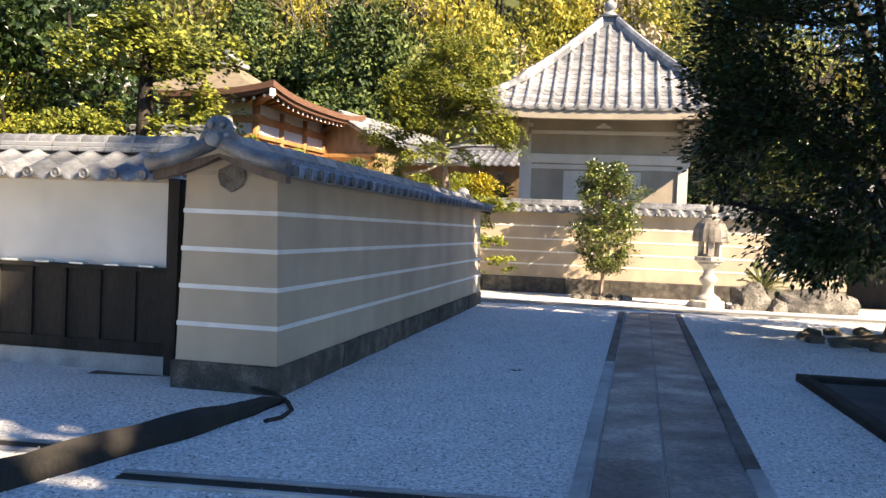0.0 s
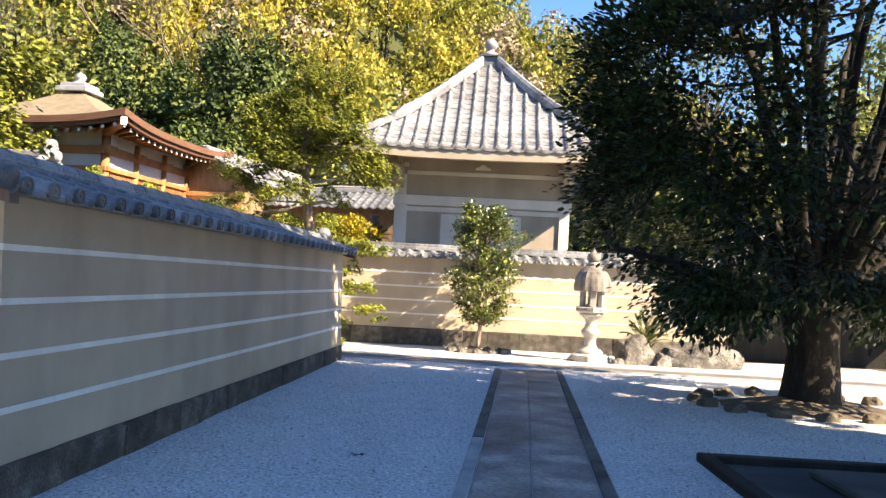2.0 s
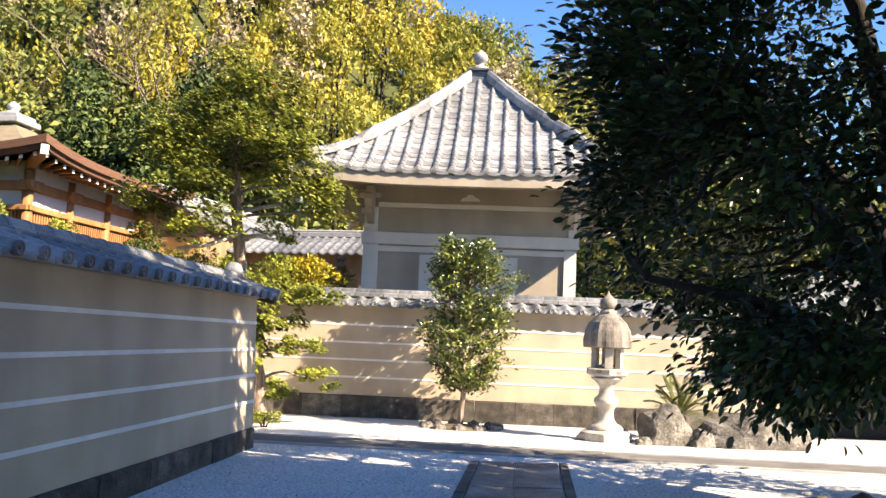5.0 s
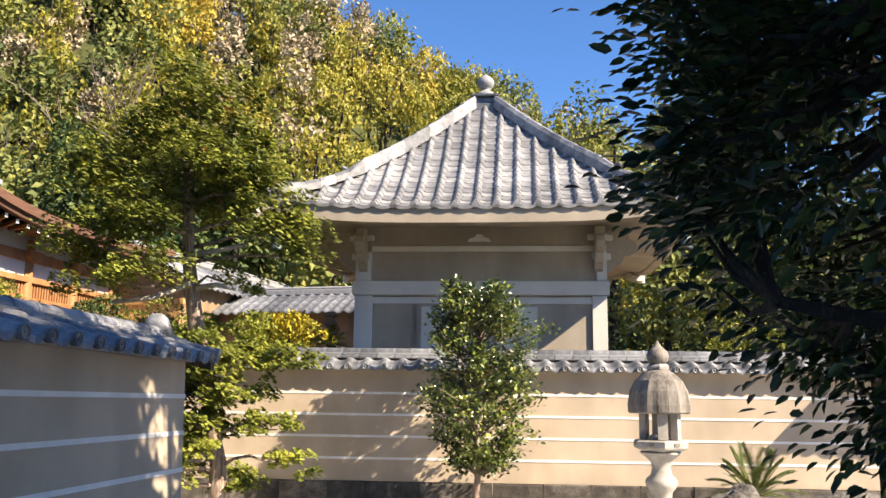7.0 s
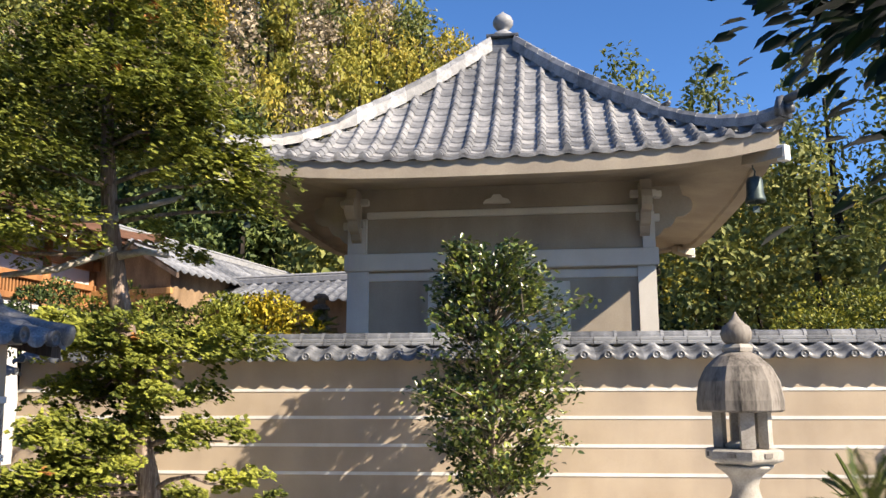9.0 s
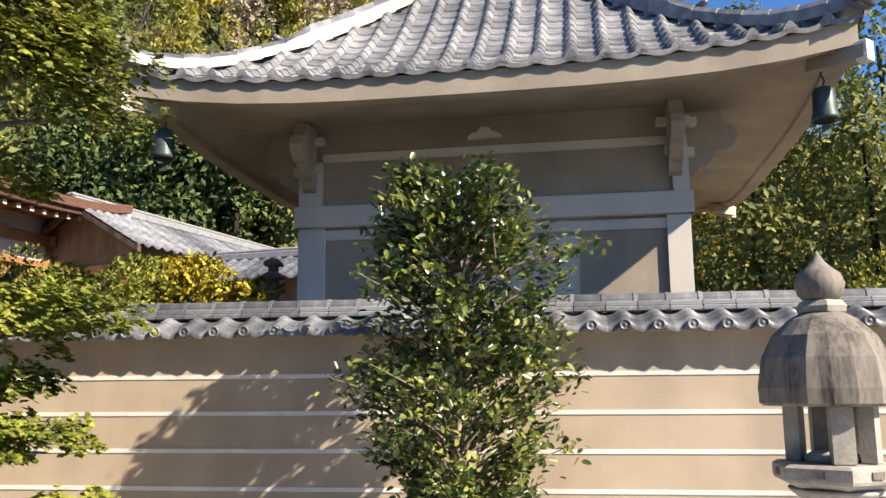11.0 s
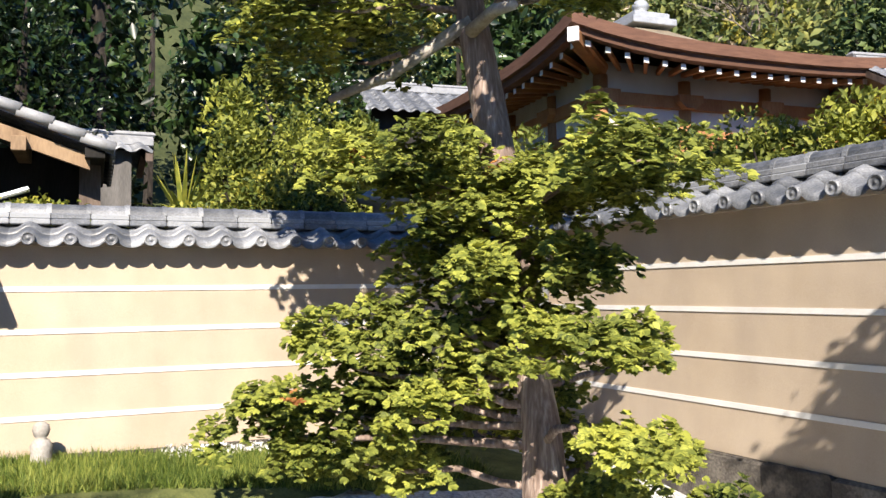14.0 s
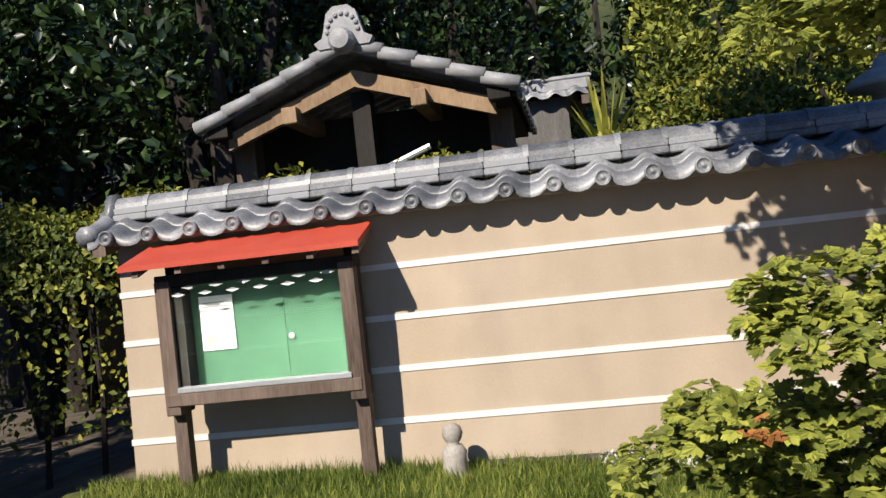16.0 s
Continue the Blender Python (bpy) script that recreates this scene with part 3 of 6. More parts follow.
def cross_strip():
    """The paved way across the end of the path, with a sunken drain on each side."""
    a, b = (-4.5, 20.6), (14.0, 16.75)
    m, ln = line_frame(a, b)
    w = thing("cross_path", "dark paved strip with thin stone kerbs", "path", kind="structure")
    n = 40
    for y0, y1, h, mt, nm in ((-.55, .62, .012, ASPH, "paving"), (-.66, -.56, .03, KERB, "kerb"), (.63, .73, .03, KERB, "kerb")):
        g = Geo()
        for i in range(n + 1):
            x = ln * i / n
            for y in (y0, y1):
                p = m @ Vector((x, y, 0))
                gz = ground_z(p.x, p.y)
                g.v += [(p.x, p.y, gz + h), (p.x, p.y, gz - .1)]
        for i in range(n):
            k = 4 * i
            g.f += [(k, k + 4, k + 6, k + 2), (k, k + 1, k + 5, k + 4), (k + 2, k + 6, k + 7, k + 3)]
        part(nm, g, mt, w)


cross_strip()

# ---- weathered timber edging, drain channels and hose ----
log = thing("timber_edging", "rough black weathered timber lying in the gravel", "log")
g = Geo()
rs = random.Random(2)
pts, rad = [], []
for i in range(15):
    t = i / 14
    pts.append((-1.36 - 1.55 * t - .25 * t * t + rs.uniform(-.02, .02), 7.5 - 3.6 * t + rs.uniform(-.02, .02), .02 - .03 * t + .01))
    rad.append((.05 + .10 * min(1, t * 3)) * rs.uniform(.9, 1.1))
rad[0] = .02
g.tube(pts, rad, 8)
part("log", g, TIMBERD, log)
for a, b, nm in (((-2.45, 5.78), (-7.0, 6.35), "drain_channel"), ((-1.95, 5.22), (2.2, 4.75), "drain_channel")):
    m, ln = line_frame(a, b)
    d = thing(nm, "narrow dark stone drain channel set in the gravel", "drain", m)
    for y0, y1, h, mt in ((-.13, -.08, .02, KERB), (.08, .13, .02, KERB), (-.08, .08, .006, TIMBERD)):
        g = Geo()
        g.box(0, y0, -.1, ln, y1, h, bevel=.004)
        part("channel_edge" if h > .01 else "channel_bed", g, mt, d)
g = Geo()
pts = [(-1.75, 7.86, .06), (-1.45, 7.62, .05), (-1.30, 7.40, .03), (-1.22, 7.15, .02), (-1.26, 6.88, .012), (-1.36, 6.74, .012)]
g.tube(pts, [.02] * 6, 7)
hose = part("garden_hose", g, TIMBERD, smooth=True)
tagged(hose, "short black hose curving out of the gravel", "hose")
g = Geo()
for i in range(5):
    a = i * 1.26
    g.add([(0, 0, .012), (.05 * math.cos(a), .025 * math.sin(a), .02), (.085 * math.cos(a + .3), .04 * math.sin(a + .3), .012), (.045 * math.cos(a + .6), .03 * math.sin(a + .6), .03)], [(0, 1, 2, 3)])
leafob = part("dead_leaf", g, BARK, m=Matrix.Translation((.90, 9.6, 0)))
tagged(leafob, "curled dark dead leaf lying on the gravel", "leaf")

# ---- sunken dark-edged bed by the path ----
bed = thing("planting_bed", "shallow square bed with black stone edging", "bed", line_frame((4.28, 9.72), (8.4, 9.0))[0])
for x0, y0, x1, y1 in ((-.0, -.14, 4.6, .0), (-.14, -4.2, 0, .0)):
    g = Geo()
    g.box(x0, y0, -.1, x1, y1, .085, bevel=.015)
    part("edging", g, TIMBERD, bed)
g = Geo()
g.box(0, -4.2, -.1, 4.6, -.14, .015)
part("bed_floor", g, BEDST, bed)
g = Geo()
g.box(.72, -3.4, .015, 4.6, -.52, .09, bevel=.02)
part("slab", g, BEDST, bed)


# ---- the tiled hall beyond the far wall ----
HX, HY, HROT = 5.661, 29.543, -11.64
HB, HE = 2.657, 4.36
hall_m = pose(HX, HY, 0, 0, 0, HROT)
hall = thing("hall", "pale plastered square hall with a curved grey tiled pyramid roof", "building", hall_m)
Z_EAVE, Z_TOP = 5.40, 8.86


def roof_z(r, s):
    t = max(0.0, (HE - r) / (HE - .32))
    return Z_EAVE + (Z_TOP - Z_EAVE) * t ** 1.33 + .27 * (abs(s) / max(r, .01)) ** 3.5 * (r / HE) ** 3


def hall_body():
    g = Geo()
    g.box(-HB + .06, -HB + .06, -.3, HB - .06, HB - .06, 5.36)
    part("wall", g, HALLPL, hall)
    for face in range(4):
        f = Matrix.Rotation(face * math.pi / 2, 4, 'Z')

        def fb(name, mt, *b, bev=.012):
            g = Geo()
            g.box(*b, m=f, bevel=bev)
            part(name, g, mt, hall)
        fb("column", HALLFR, -HB, -HB, -.3, -HB + .38, -HB + .30, 3.86)
        fb("beam", HALLFR, -HB - .05, -HB - .045, 3.86, HB + .05, -HB + .2, 4.16)
        fb("beam", HALLFR, -HB + .3, -HB + .03, 3.68, HB - .3, -HB + .2, 3.82, bev=.008)
        fb("upper_column", HALLFR, -HB, -HB - .01, 4.162, -HB + .34, -HB + .2, 4.80)
        fb("upper_beam", HALLFR, -HB + .34, -HB - .0, 4.80, HB - .0, -HB + .2, 4.92)
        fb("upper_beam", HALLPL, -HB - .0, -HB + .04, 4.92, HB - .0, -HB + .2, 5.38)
        fb("door_panel", HALLFR, -1.22, -HB + .015, -.2, -.012, -HB + .07, 3.62)
        fb("door_panel", HALLFR, .012, -HB + .015, -.2, 1.22, -HB + .07, 3.62)
        for x in (-1.27, 1.27):
            fb("door_post", HALLPL, x - .05, -HB + .0, -.2, x + .05, -HB + .09, 3.66)
        for x in (-HB + .17, HB - .17):
            g = Geo()
            g.box(x - .13, -HB - .10, 4.62, x + .13, -HB - .012, 4.76, m=f, bevel=.015)
            part("bearing_block", g, HALLFR, hall)
            g = Geo()
            g.box(x - .22, -HB - .14, 5.02, x + .22, -HB - .012, 5.14, m=f, bevel=.02)
            part("bearing_block", g, HALLFR, hall)
            # cloud-shaped bracket standing out from the wall
            g = Geo()
            g.extrude([(.012, 4.36), (.10, 4.40), (.17, 4.50), (.27, 4.53), (.34, 4.60), (.38, 4.70), (.50, 4.71), (.62, 4.78), (.67, 4.90), (.62, 5.02), (.50, 5.07), (.46, 5.24), (.012, 5.24)],
                      -.085, .085, f @ Matrix.Translation((x, -HB, 0)) @ Matrix.Rotation(radians(-90), 4, 'Z'))
            part("bracket", g, HALLPL, hall, "cloud-shaped plaster bracket")
        g = Geo()
        g.extrude([(-.24, 5.0), (-.2, 5.06), (-.1, 5.09), (-.06, 5.15), (.06, 5.15), (.1, 5.09), (.2, 5.06), (.24, 5.0)], -HB - .10, -HB - .01, f)
        part("strut", g, HALLFR, hall, "small scrolled strut")
        # soffit, fascia, hip rafter
        n = 12
        g = Geo()
        for i in range(n + 1):
            u = -1 + 2 * i / n
            g.v += [tuple(f @ Vector((u * HB, -HB + .05, 5.34))), tuple(f @ Vector((u * (HE - .2), -HE + .2, roof_z(HE, u * HE) - .26))),
                    tuple(f @ Vector((u * (HE - .16), -HE + .16, roof_z(HE, u * HE) - .12))), tuple(f @ Vector((u * HB, -HB + .05, 5.6)))]
        for i in range(n):
            k = 4 * i
            g.f += [(k, k + 4, k + 5, k + 1), (k + 1, k + 5, k + 6, k + 2), (k + 2, k + 6, k + 7, k + 3)]
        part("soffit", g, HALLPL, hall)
        g = Geo()
        for i in range(n + 1):
            u = -1 + 2 * i / n
            z = roof_z(HE, u * HE)
            for y, h in ((-HE + .03, -.05), (-HE + .03, -.33), (-HE + .24, -.33), (-HE + .24, -.05)):
                g.v.append(tuple(f @ Vector((u * (-y), y, z + h))))
        for i in range(n):
            k = 4 * i
            g.f += [(k + a, k + 4 + a, k + 4 + (a + 1) % 4, k + (a + 1) % 4) for a in range(4)]
        part("fascia", g, HALLPL, hall)
        g = Geo()
        p0, p1 = Vector((HE - .45, -HE + .45, roof_z(HE, HE) - .42)), Vector((HE + .03, -HE - .03, roof_z(HE, HE) - .44))
        g.tube([f @ p0, f @ ((p0 + p1) / 2 - Vector((0, 0, .02))), f @ p1], [.11, .12, .12], 4)
        part("hip_rafter", g, HALLPL, hall)
        g = Geo()
        g.box(-.075, -.03, -.12, .075, .10, .12, m=f @ Matrix.Translation(p1) @ Matrix.Rotation(radians(45), 4, 'Z'), bevel=.01)
        part("rafter_end", g, WHITEP, hall, "white rafter end")
        # tile rows
        pitch = .402
        cnt = int(2 * HE / pitch)
        for i in range(cnt + 1):
            s0 = -cnt * pitch / 2 + i * pitch
            g = Geo()
            r0 = max(abs(s0), .30)
            steps = max(1, int((HE - r0) / .2))
            for c in range(steps):
                ra, rb = HE - (c + 1) * (HE - r0) / steps, HE - c * (HE - r0) / steps + (.03 if c else .02)
                nn = 6
                for kind, x0, wd, hh in (("pan", s0 - pitch * .5, pitch, -.05), ("rib", s0 - pitch * .5 - .075, .15, .085)):
                    if kind == "rib" and abs(s0 - pitch * .5) > rb:
                        continue
                    A, B, C = [], [], []
                    for j in range(nn + 1):
                        t = j / nn
                        h = hh * math.sin(math.pi * t) + (.0 if kind == "pan" else -.01)
                        x = x0 + wd * t
                        A.append(tuple(f @ Vector((x, -max(ra, 0), roof_z(max(ra, abs(x) * .999), x if abs(x) < ra else ra) + h))))
                        B.append(tuple(f @ Vector((x, -rb, roof_z(rb, x if abs(x) < rb else rb) + h + .03))))
                        C.append(tuple(f @ Vector((x, -rb, roof_z(rb, x if abs(x) < rb else rb) + h - .03))))
                    g.add(A + B + C, [(j, j + 1, nn + 2 + j, nn + 1 + j) for j in range(nn)] +
                          [(nn + 1 + j, nn + 2 + j, 2 * nn + 3 + j, 2 * nn + 2 + j) for j in range(nn)] +
                          ([tuple(range(2 * nn + 2, 3 * nn + 3))] if kind == "rib" and c == 0 else []))
            part("tile_course", g, HALLTILE, hall, smooth=False)
        # hip ridge
        m2 = 16
        for k in range(m2):
            g = Geo()
            ta, tb = k / m2, (k + 1) / m2
            ring = []
            for t in (ta, tb):
                r = .3 + (HE + .04 - .3) * t
                z = roof_z(min(r, HE), min(r, HE)) + (.10 * max(0, t - .8) / .2)
                c = Vector((r, -r, z))
                side = Vector((1, 1, 0)).normalized()
                for a, h in ((-.13, -.05), (-.12, .13), (-.07, .22), (.07, .22), (.12, .13), (.13, -.05)):
                    ring.append(tuple(f @ (c + side * a + Vector((0, 0, h * (1.25 if t < .62 else .8) + (.015 if t == tb else 0))))))
            g.add(ring, [(i, (i + 1) % 6, (i + 1) % 6 + 6, i + 6) for i in range(6)] + [tuple(range(6)), tuple(range(6, 12))])
            part("hip_tile", g, TILE, hall)
        for t, sc in ((.62, .5), (1.0, .8)):
            r = .3 + (HE + .04 - .3) * t
            z = roof_z(min(r, HE), min(r, HE)) + (.1 if t == 1 else 0)
            g = Geo()
            mm = f @ Matrix.Translation((r, -r, z)) @ Matrix.Rotation(radians(45), 4, 'Z') @ Matrix.Scale(sc, 4)
            g.extrude([(-.2, 0), (-.2, .2), (-.1, .4), (.1, .4), (.2, .2), (.2, 0)], -.06, .06, mm)
            g.lathe([(.08, 0), (.09, .3), (.03, .34)], 10, mm @ Matrix.Translation((0, -.05, .32)) @ Matrix.Rotation(radians(80), 4, 'X'))
            g.lathe([(.1, 0), (.1, .14), (.03, .17)], 10, mm @ Matrix.Translation((0, -.05, .14)) @ Matrix.Rotation(radians(90), 4, 'X'))
            part("ridge_end_tile", g, TILE, hall, smooth=True)
    g = Geo()
    g.box(-.36, -.36, Z_TOP - .2, .36, .36, Z_TOP + .10, bevel=.02)
    g.box(-.25, -.25, Z_TOP + .10, .25, .25, Z_TOP + .30, bevel=.015)
    g.box(-.34, -.34, Z_TOP + .30, .34, .34, Z_TOP + .37, bevel=.015)
    part("finial_base", g, TILE, hall)
    g = Geo()
    g.lathe([(.25, 9.2), (.27, 9.26), (.22, 9.34), (.12, 9.40), (.10, 9.44), (.16, 9.48), (.215, 9.56), (.22, 9.64), (.18, 9.73), (.10, 9.79), (.05, 9.83), (.01, 9.87)], 18)
    part("finial", g, TILEEND, hall, "round jewel finial", True)


hall_body()


def wind_bell(label, place, m=None):
    b = thing("wind_bell", label, "bell", Matrix.Translation(place), "wind bells under the hall eaves")
    g = Geo()
    g.lathe([(.04, .0), (.10, -.02), (.125, -.08), (.13, -.28), (.15, -.36), (.155, -.40), (.13, -.40), (.1, -.1)], 14)
    part("bell_body", g, BRONZE, b, smooth=True)
    g = Geo()
    g.tube([(0, 0, 0), (.02, 0, .08), (-.015, 0, .14), (0, 0, .24)], [.012] * 4, 6)
    part("chain", g, BRONZE, b)
    g = Geo()
    g.box(-.05, -.004, -.56, .05, .004, -.46)
    g.tube([(0, 0, -.3), (0, 0, -.47)], [.006, .006], 5)
    part("clapper", g, BRONZE, b)
    return b


for sx in (-1, 1):
    p = hall_m @ Vector((sx * (HE - .35), -HE + .35, 4.98))
    wind_bell("dark bronze wind bell hanging under a hall eave corner", p)


# ---- hillside and far woods ----
def hill_z(x, y):
    back = smooth(44, 98, y + .12 * x) * max(5.0, (32 - .55 * x if x > 8 else 27.6 + .95 * (8 - x) - .004 * (8 - x) ** 2) + 2 * math.sin(x * .11))
    west = smooth(-20, -85, x) * 38 * smooth(-40, 10, y)
    return max(back, west, 0) - .05


def hillside():
    g = Geo()
    xs = [-150 + 6 * i for i in range(51)]
    ys = [-40 + 6 * i for i in range(37)]
    for y in ys:
        for x in xs:
            near = x > -19 and y + .12 * x < 43
            g.v.append((x, y, -.8 if near else hill_z(x, y) + .6 * noise.noise(Vector((x * .1, y * .1, 0)))))
    w = len(xs)
    for j in range(len(ys) - 1):
        for i in range(w - 1):
            g.f.append((j * w + i, j * w + i + 1, (j + 1) * w + i + 1, (j + 1) * w + i))
    ob = part("ground_hillside", g, HILLG, smooth=True)
    tagged(ob, "steep wooded hillside rising behind the temple", "hill", kind="structure")


hillside()


def crown_points(c, r, k, shell=.55, lumps=9):
    """Leaf places in an uneven crown made of lumps on an ellipsoid."""
    c, r = np.asarray(c, float), np.asarray(r, float)
    ld = rand_dirs(lumps)
    lc = c + ld * r * RNG.uniform(.35, .75, (lumps, 1))
    lr = r * RNG.uniform(.32, .55, (lumps, 1))
    which = RNG.integers(0, lumps, k)
    d = rand_dirs(k)
    d[:, 2] = np.where(RNG.random(k) < .75, np.abs(d[:, 2]), d[:, 2])
    p = lc[which] + d * lr[which] * (shell + (1 - shell) * RNG.random((k, 1)))
    return p, d


def woods(name, label, spots, material, height, radius, leaves, size, droop=0.0, trunk=True):
    P, D, N, Ls = [], [], [], []
    g = Geo()
    for x, y in spots:
        z = hill_z(x, y)
        h, r = height * RNG.uniform(.75, 1.25), radius * RNG.uniform(.75, 1.3)
        c = (x, y, z + h * .62)
        p, d = crown_points(c, (r, r, h * .42), leaves, .5, 10)
        P.append(p)
        N.append(d + RNG.normal(size=d.shape) * .27 + np.array([0, 0, .25]))
        t = RNG.normal(size=d.shape)
        t[:, 2] -= droop
        D.append(t)
        Ls.append(RNG.uniform(.7, 1.3, leaves) * size)
        if trunk:
            a, b = RNG.uniform(-.5, .5, 2)
            g.tube([(x, y, z - .5), (x + a, y + b, z + h * .45), (x + a * 1.5, y + b * 1.5, z + h * .85)], [.016 * h, .012 * h, .004 * h], 5, False)
    P, D, N, Ls = (np.concatenate(a) for a in (P, D, N, Ls))
    ob = cloud(name, P, D, N, Ls, Ls * .55, material)
    tagged(ob, label, "woods", kind="stuff")
    if trunk:
        t = part(name.replace("woods", "trunks") if "woods" in name else name + "_trunks", g, BARK)
        tagged(t, "slender dark trunks standing in the far woods", "woods", kind="stuff")


def scatter(n, x0, x1, y0, y1, test):
    out = []
    while len(out) < n:
        x, y = RNG.uniform(x0, x1), RNG.uniform(y0, y1)
        if test(x, y):
            out.append((x, y))
    return out


def in_hill(x, y):
    return y + .12 * x > 46 and x < 46 + .2 * (y - 50)


woods("evergreen_woods", "dense dark evergreen woods on the hillside", scatter(210, -75, 50, 44, 112, lambda x, y: in_hill(x, y) and noise.noise(Vector((x * .05, y * .05, 3))) > -.12),
      LHILL, 9.5, 3.2, 480, .52)
woods("upper_woods", "dark evergreen woods high on the western slope", scatter(110, -70, -14, 50, 100, in_hill), LHILL, 9.5, 3.4, 420, .54)
woods("bamboo_woods", "yellow-green bamboo grove covering the hillside", scatter(440, -60, 46, 50, 108, lambda x, y: in_hill(x, y) and not (-16 < x < 1 and y < 60) and (x > -22 or RNG.random() < .35)),
      LBAM, 9.0, 2.1, 440, .44, 1.2)
woods("bare_woods", "greyish tan leafless trees among the woods", scatter(105, -45, 42, 52, 104, lambda x, y: in_hill(x, y) and not (-16 < x < 1 and y < 60)),
      LTAN, 9.0, 2.6, 500, .43)
woods("low_woods", "dark shrubs and young evergreens at the foot of the hill", scatter(60, -36, 30, 41, 52, lambda x, y: y + .12 * x > 41 and not (-17 < x < 0 and y < 46)),
      LPINE, 4.5, 2.0, 520, .34)
woods("western_woods", "tall dark conifers standing west of the precinct", scatter(48, -40, -14, 6, 40, lambda x, y: x < -13.5 - .15 * max(0, y - 26)),
      LDARK, 12.0, 2.7, 900, .40)
woods("eastern_woods", "tall leafy trees east of the hall", [(14.5, 40.5), (17.6, 39.0), (20.5, 42), (13.2, 44), (24, 40), (28, 38), (17, 47), (22, 33), (27, 30)],
      LHILL, 13.2, 2.5, 2600, .28)


# Unseen trees right of the court, added to cast the shade that covers it.
woods("court_woods", "unseen tall evergreens added to shade the near court", [(9.6, 5.9), (9.2, 3.6), (12, 4.6), (9.4, .8), (12.4, 1.4), (9.6, -1.8), (12.2, -1.6), (9.8, -4.4), (12.8, -4.6), (10.6, 5.0), (10.8, 2.4), (10.9, -.6), (11, -3.2), (11, -7), (14.5, 5.2), (14.8, 2)],
      LPINE, 13.5, 3.0, 3800, .62)
woods("young_woods", "unseen low evergreens added to extend the court shade", [(9.7, 8.0), (8.8, 9.0)], LPINE, 10.6, 2.0, 2300, .5)
woods("shade_woods", "unseen evergreens added to shade the plaster wall", [(9.3, 6.6), (8.6, 6.2), (8.3, 4.1)], LPINE, 12.0, 1.7, 3400, .55)
# Unseen row behind the camera, added to block low sky light on the walls.
woods("rear_woods", "unseen evergreens behind the court, added to block sky light", [(-13 + 2.6 * i, -9.5 - (i % 2) * 1.5) for i in range(9)], LPINE, 12.5, 2.6, 1500, .7)
woods("conifer_woods", "dark conifers standing close behind the tiled houses", [(-9, 45.5), (-6.6, 46.5), (-4.6, 47.5), (-3.4, 50.5), (-6, 50.5), (-11, 47.5)] + scatter(14, -15, -3.5, 50, 60, in_hill), LPINE, 11.0, 2.2, 2000, .36)


def bare_tree(label, x, y, h, lean):
    """A leafless tree with forking limbs."""
    z = hill_z(x, y) if y > 40 else 0
    t = thing("bare_tree", label, "tree", Matrix.Translation((x, y, z)), "leafless trees on the hill")
    rs = random.Random(int(x * 7 + y))
    g, gl = Geo(), Geo()
    stack = [(Vector((0, 0, 0)), Vector((lean, 0, 1)).normalized(), h * .32, h * .016, 0)]
    first = True
    while stack:
        p, d, ln, r, lv = stack.pop()
        mid = p + d * ln * .5 + Vector((rs.uniform(-1, 1), rs.uniform(-1, 1), 0)) * ln * .06
        q = p + d * ln
        (g if first else gl).tube([p, mid, q], [r, r * .82, r * .62], 5 if lv < 2 else 3, False)
        first = False
        if lv < 5:
            for _ in range(3 if lv < 4 else 2):
                nd = (d + Vector((rs.uniform(-1, 1), rs.uniform(-1, 1), rs.uniform(-.35, .55))) * .75).normalized()
                stack.append((q, nd, ln * rs.uniform(.62, .85), r * .6, lv + 1))
    part("trunk", g, TWIGD, t)
    part("limb", gl, TWIGD, t)


for i, (x, y, h, l) in enumerate(((-9.5, 58, 13, .1), (-14, 62, 14, -.2), (-21, 60, 12, .1))):
    bare_tree("pale leafless tree with spreading twigs on the hillside", x, y, h, l)

# ---- the wooden temple hall with a bark roof ----
TX, TY, TR, TH = -9.15, 35.55, -16.4, 4.5
temple = thing("temple_hall", "new timber temple hall with a curved cypress-bark roof", "building", pose(TX, TY, 0, 0, 0, TR))


def bark_z(r, s):
    t = max(0, (TH - r) / TH)
    return 6.30 + 1.97 * t ** 1.7 + .34 * (abs(s) / max(r, .01)) ** 3 * (r / TH) ** 3


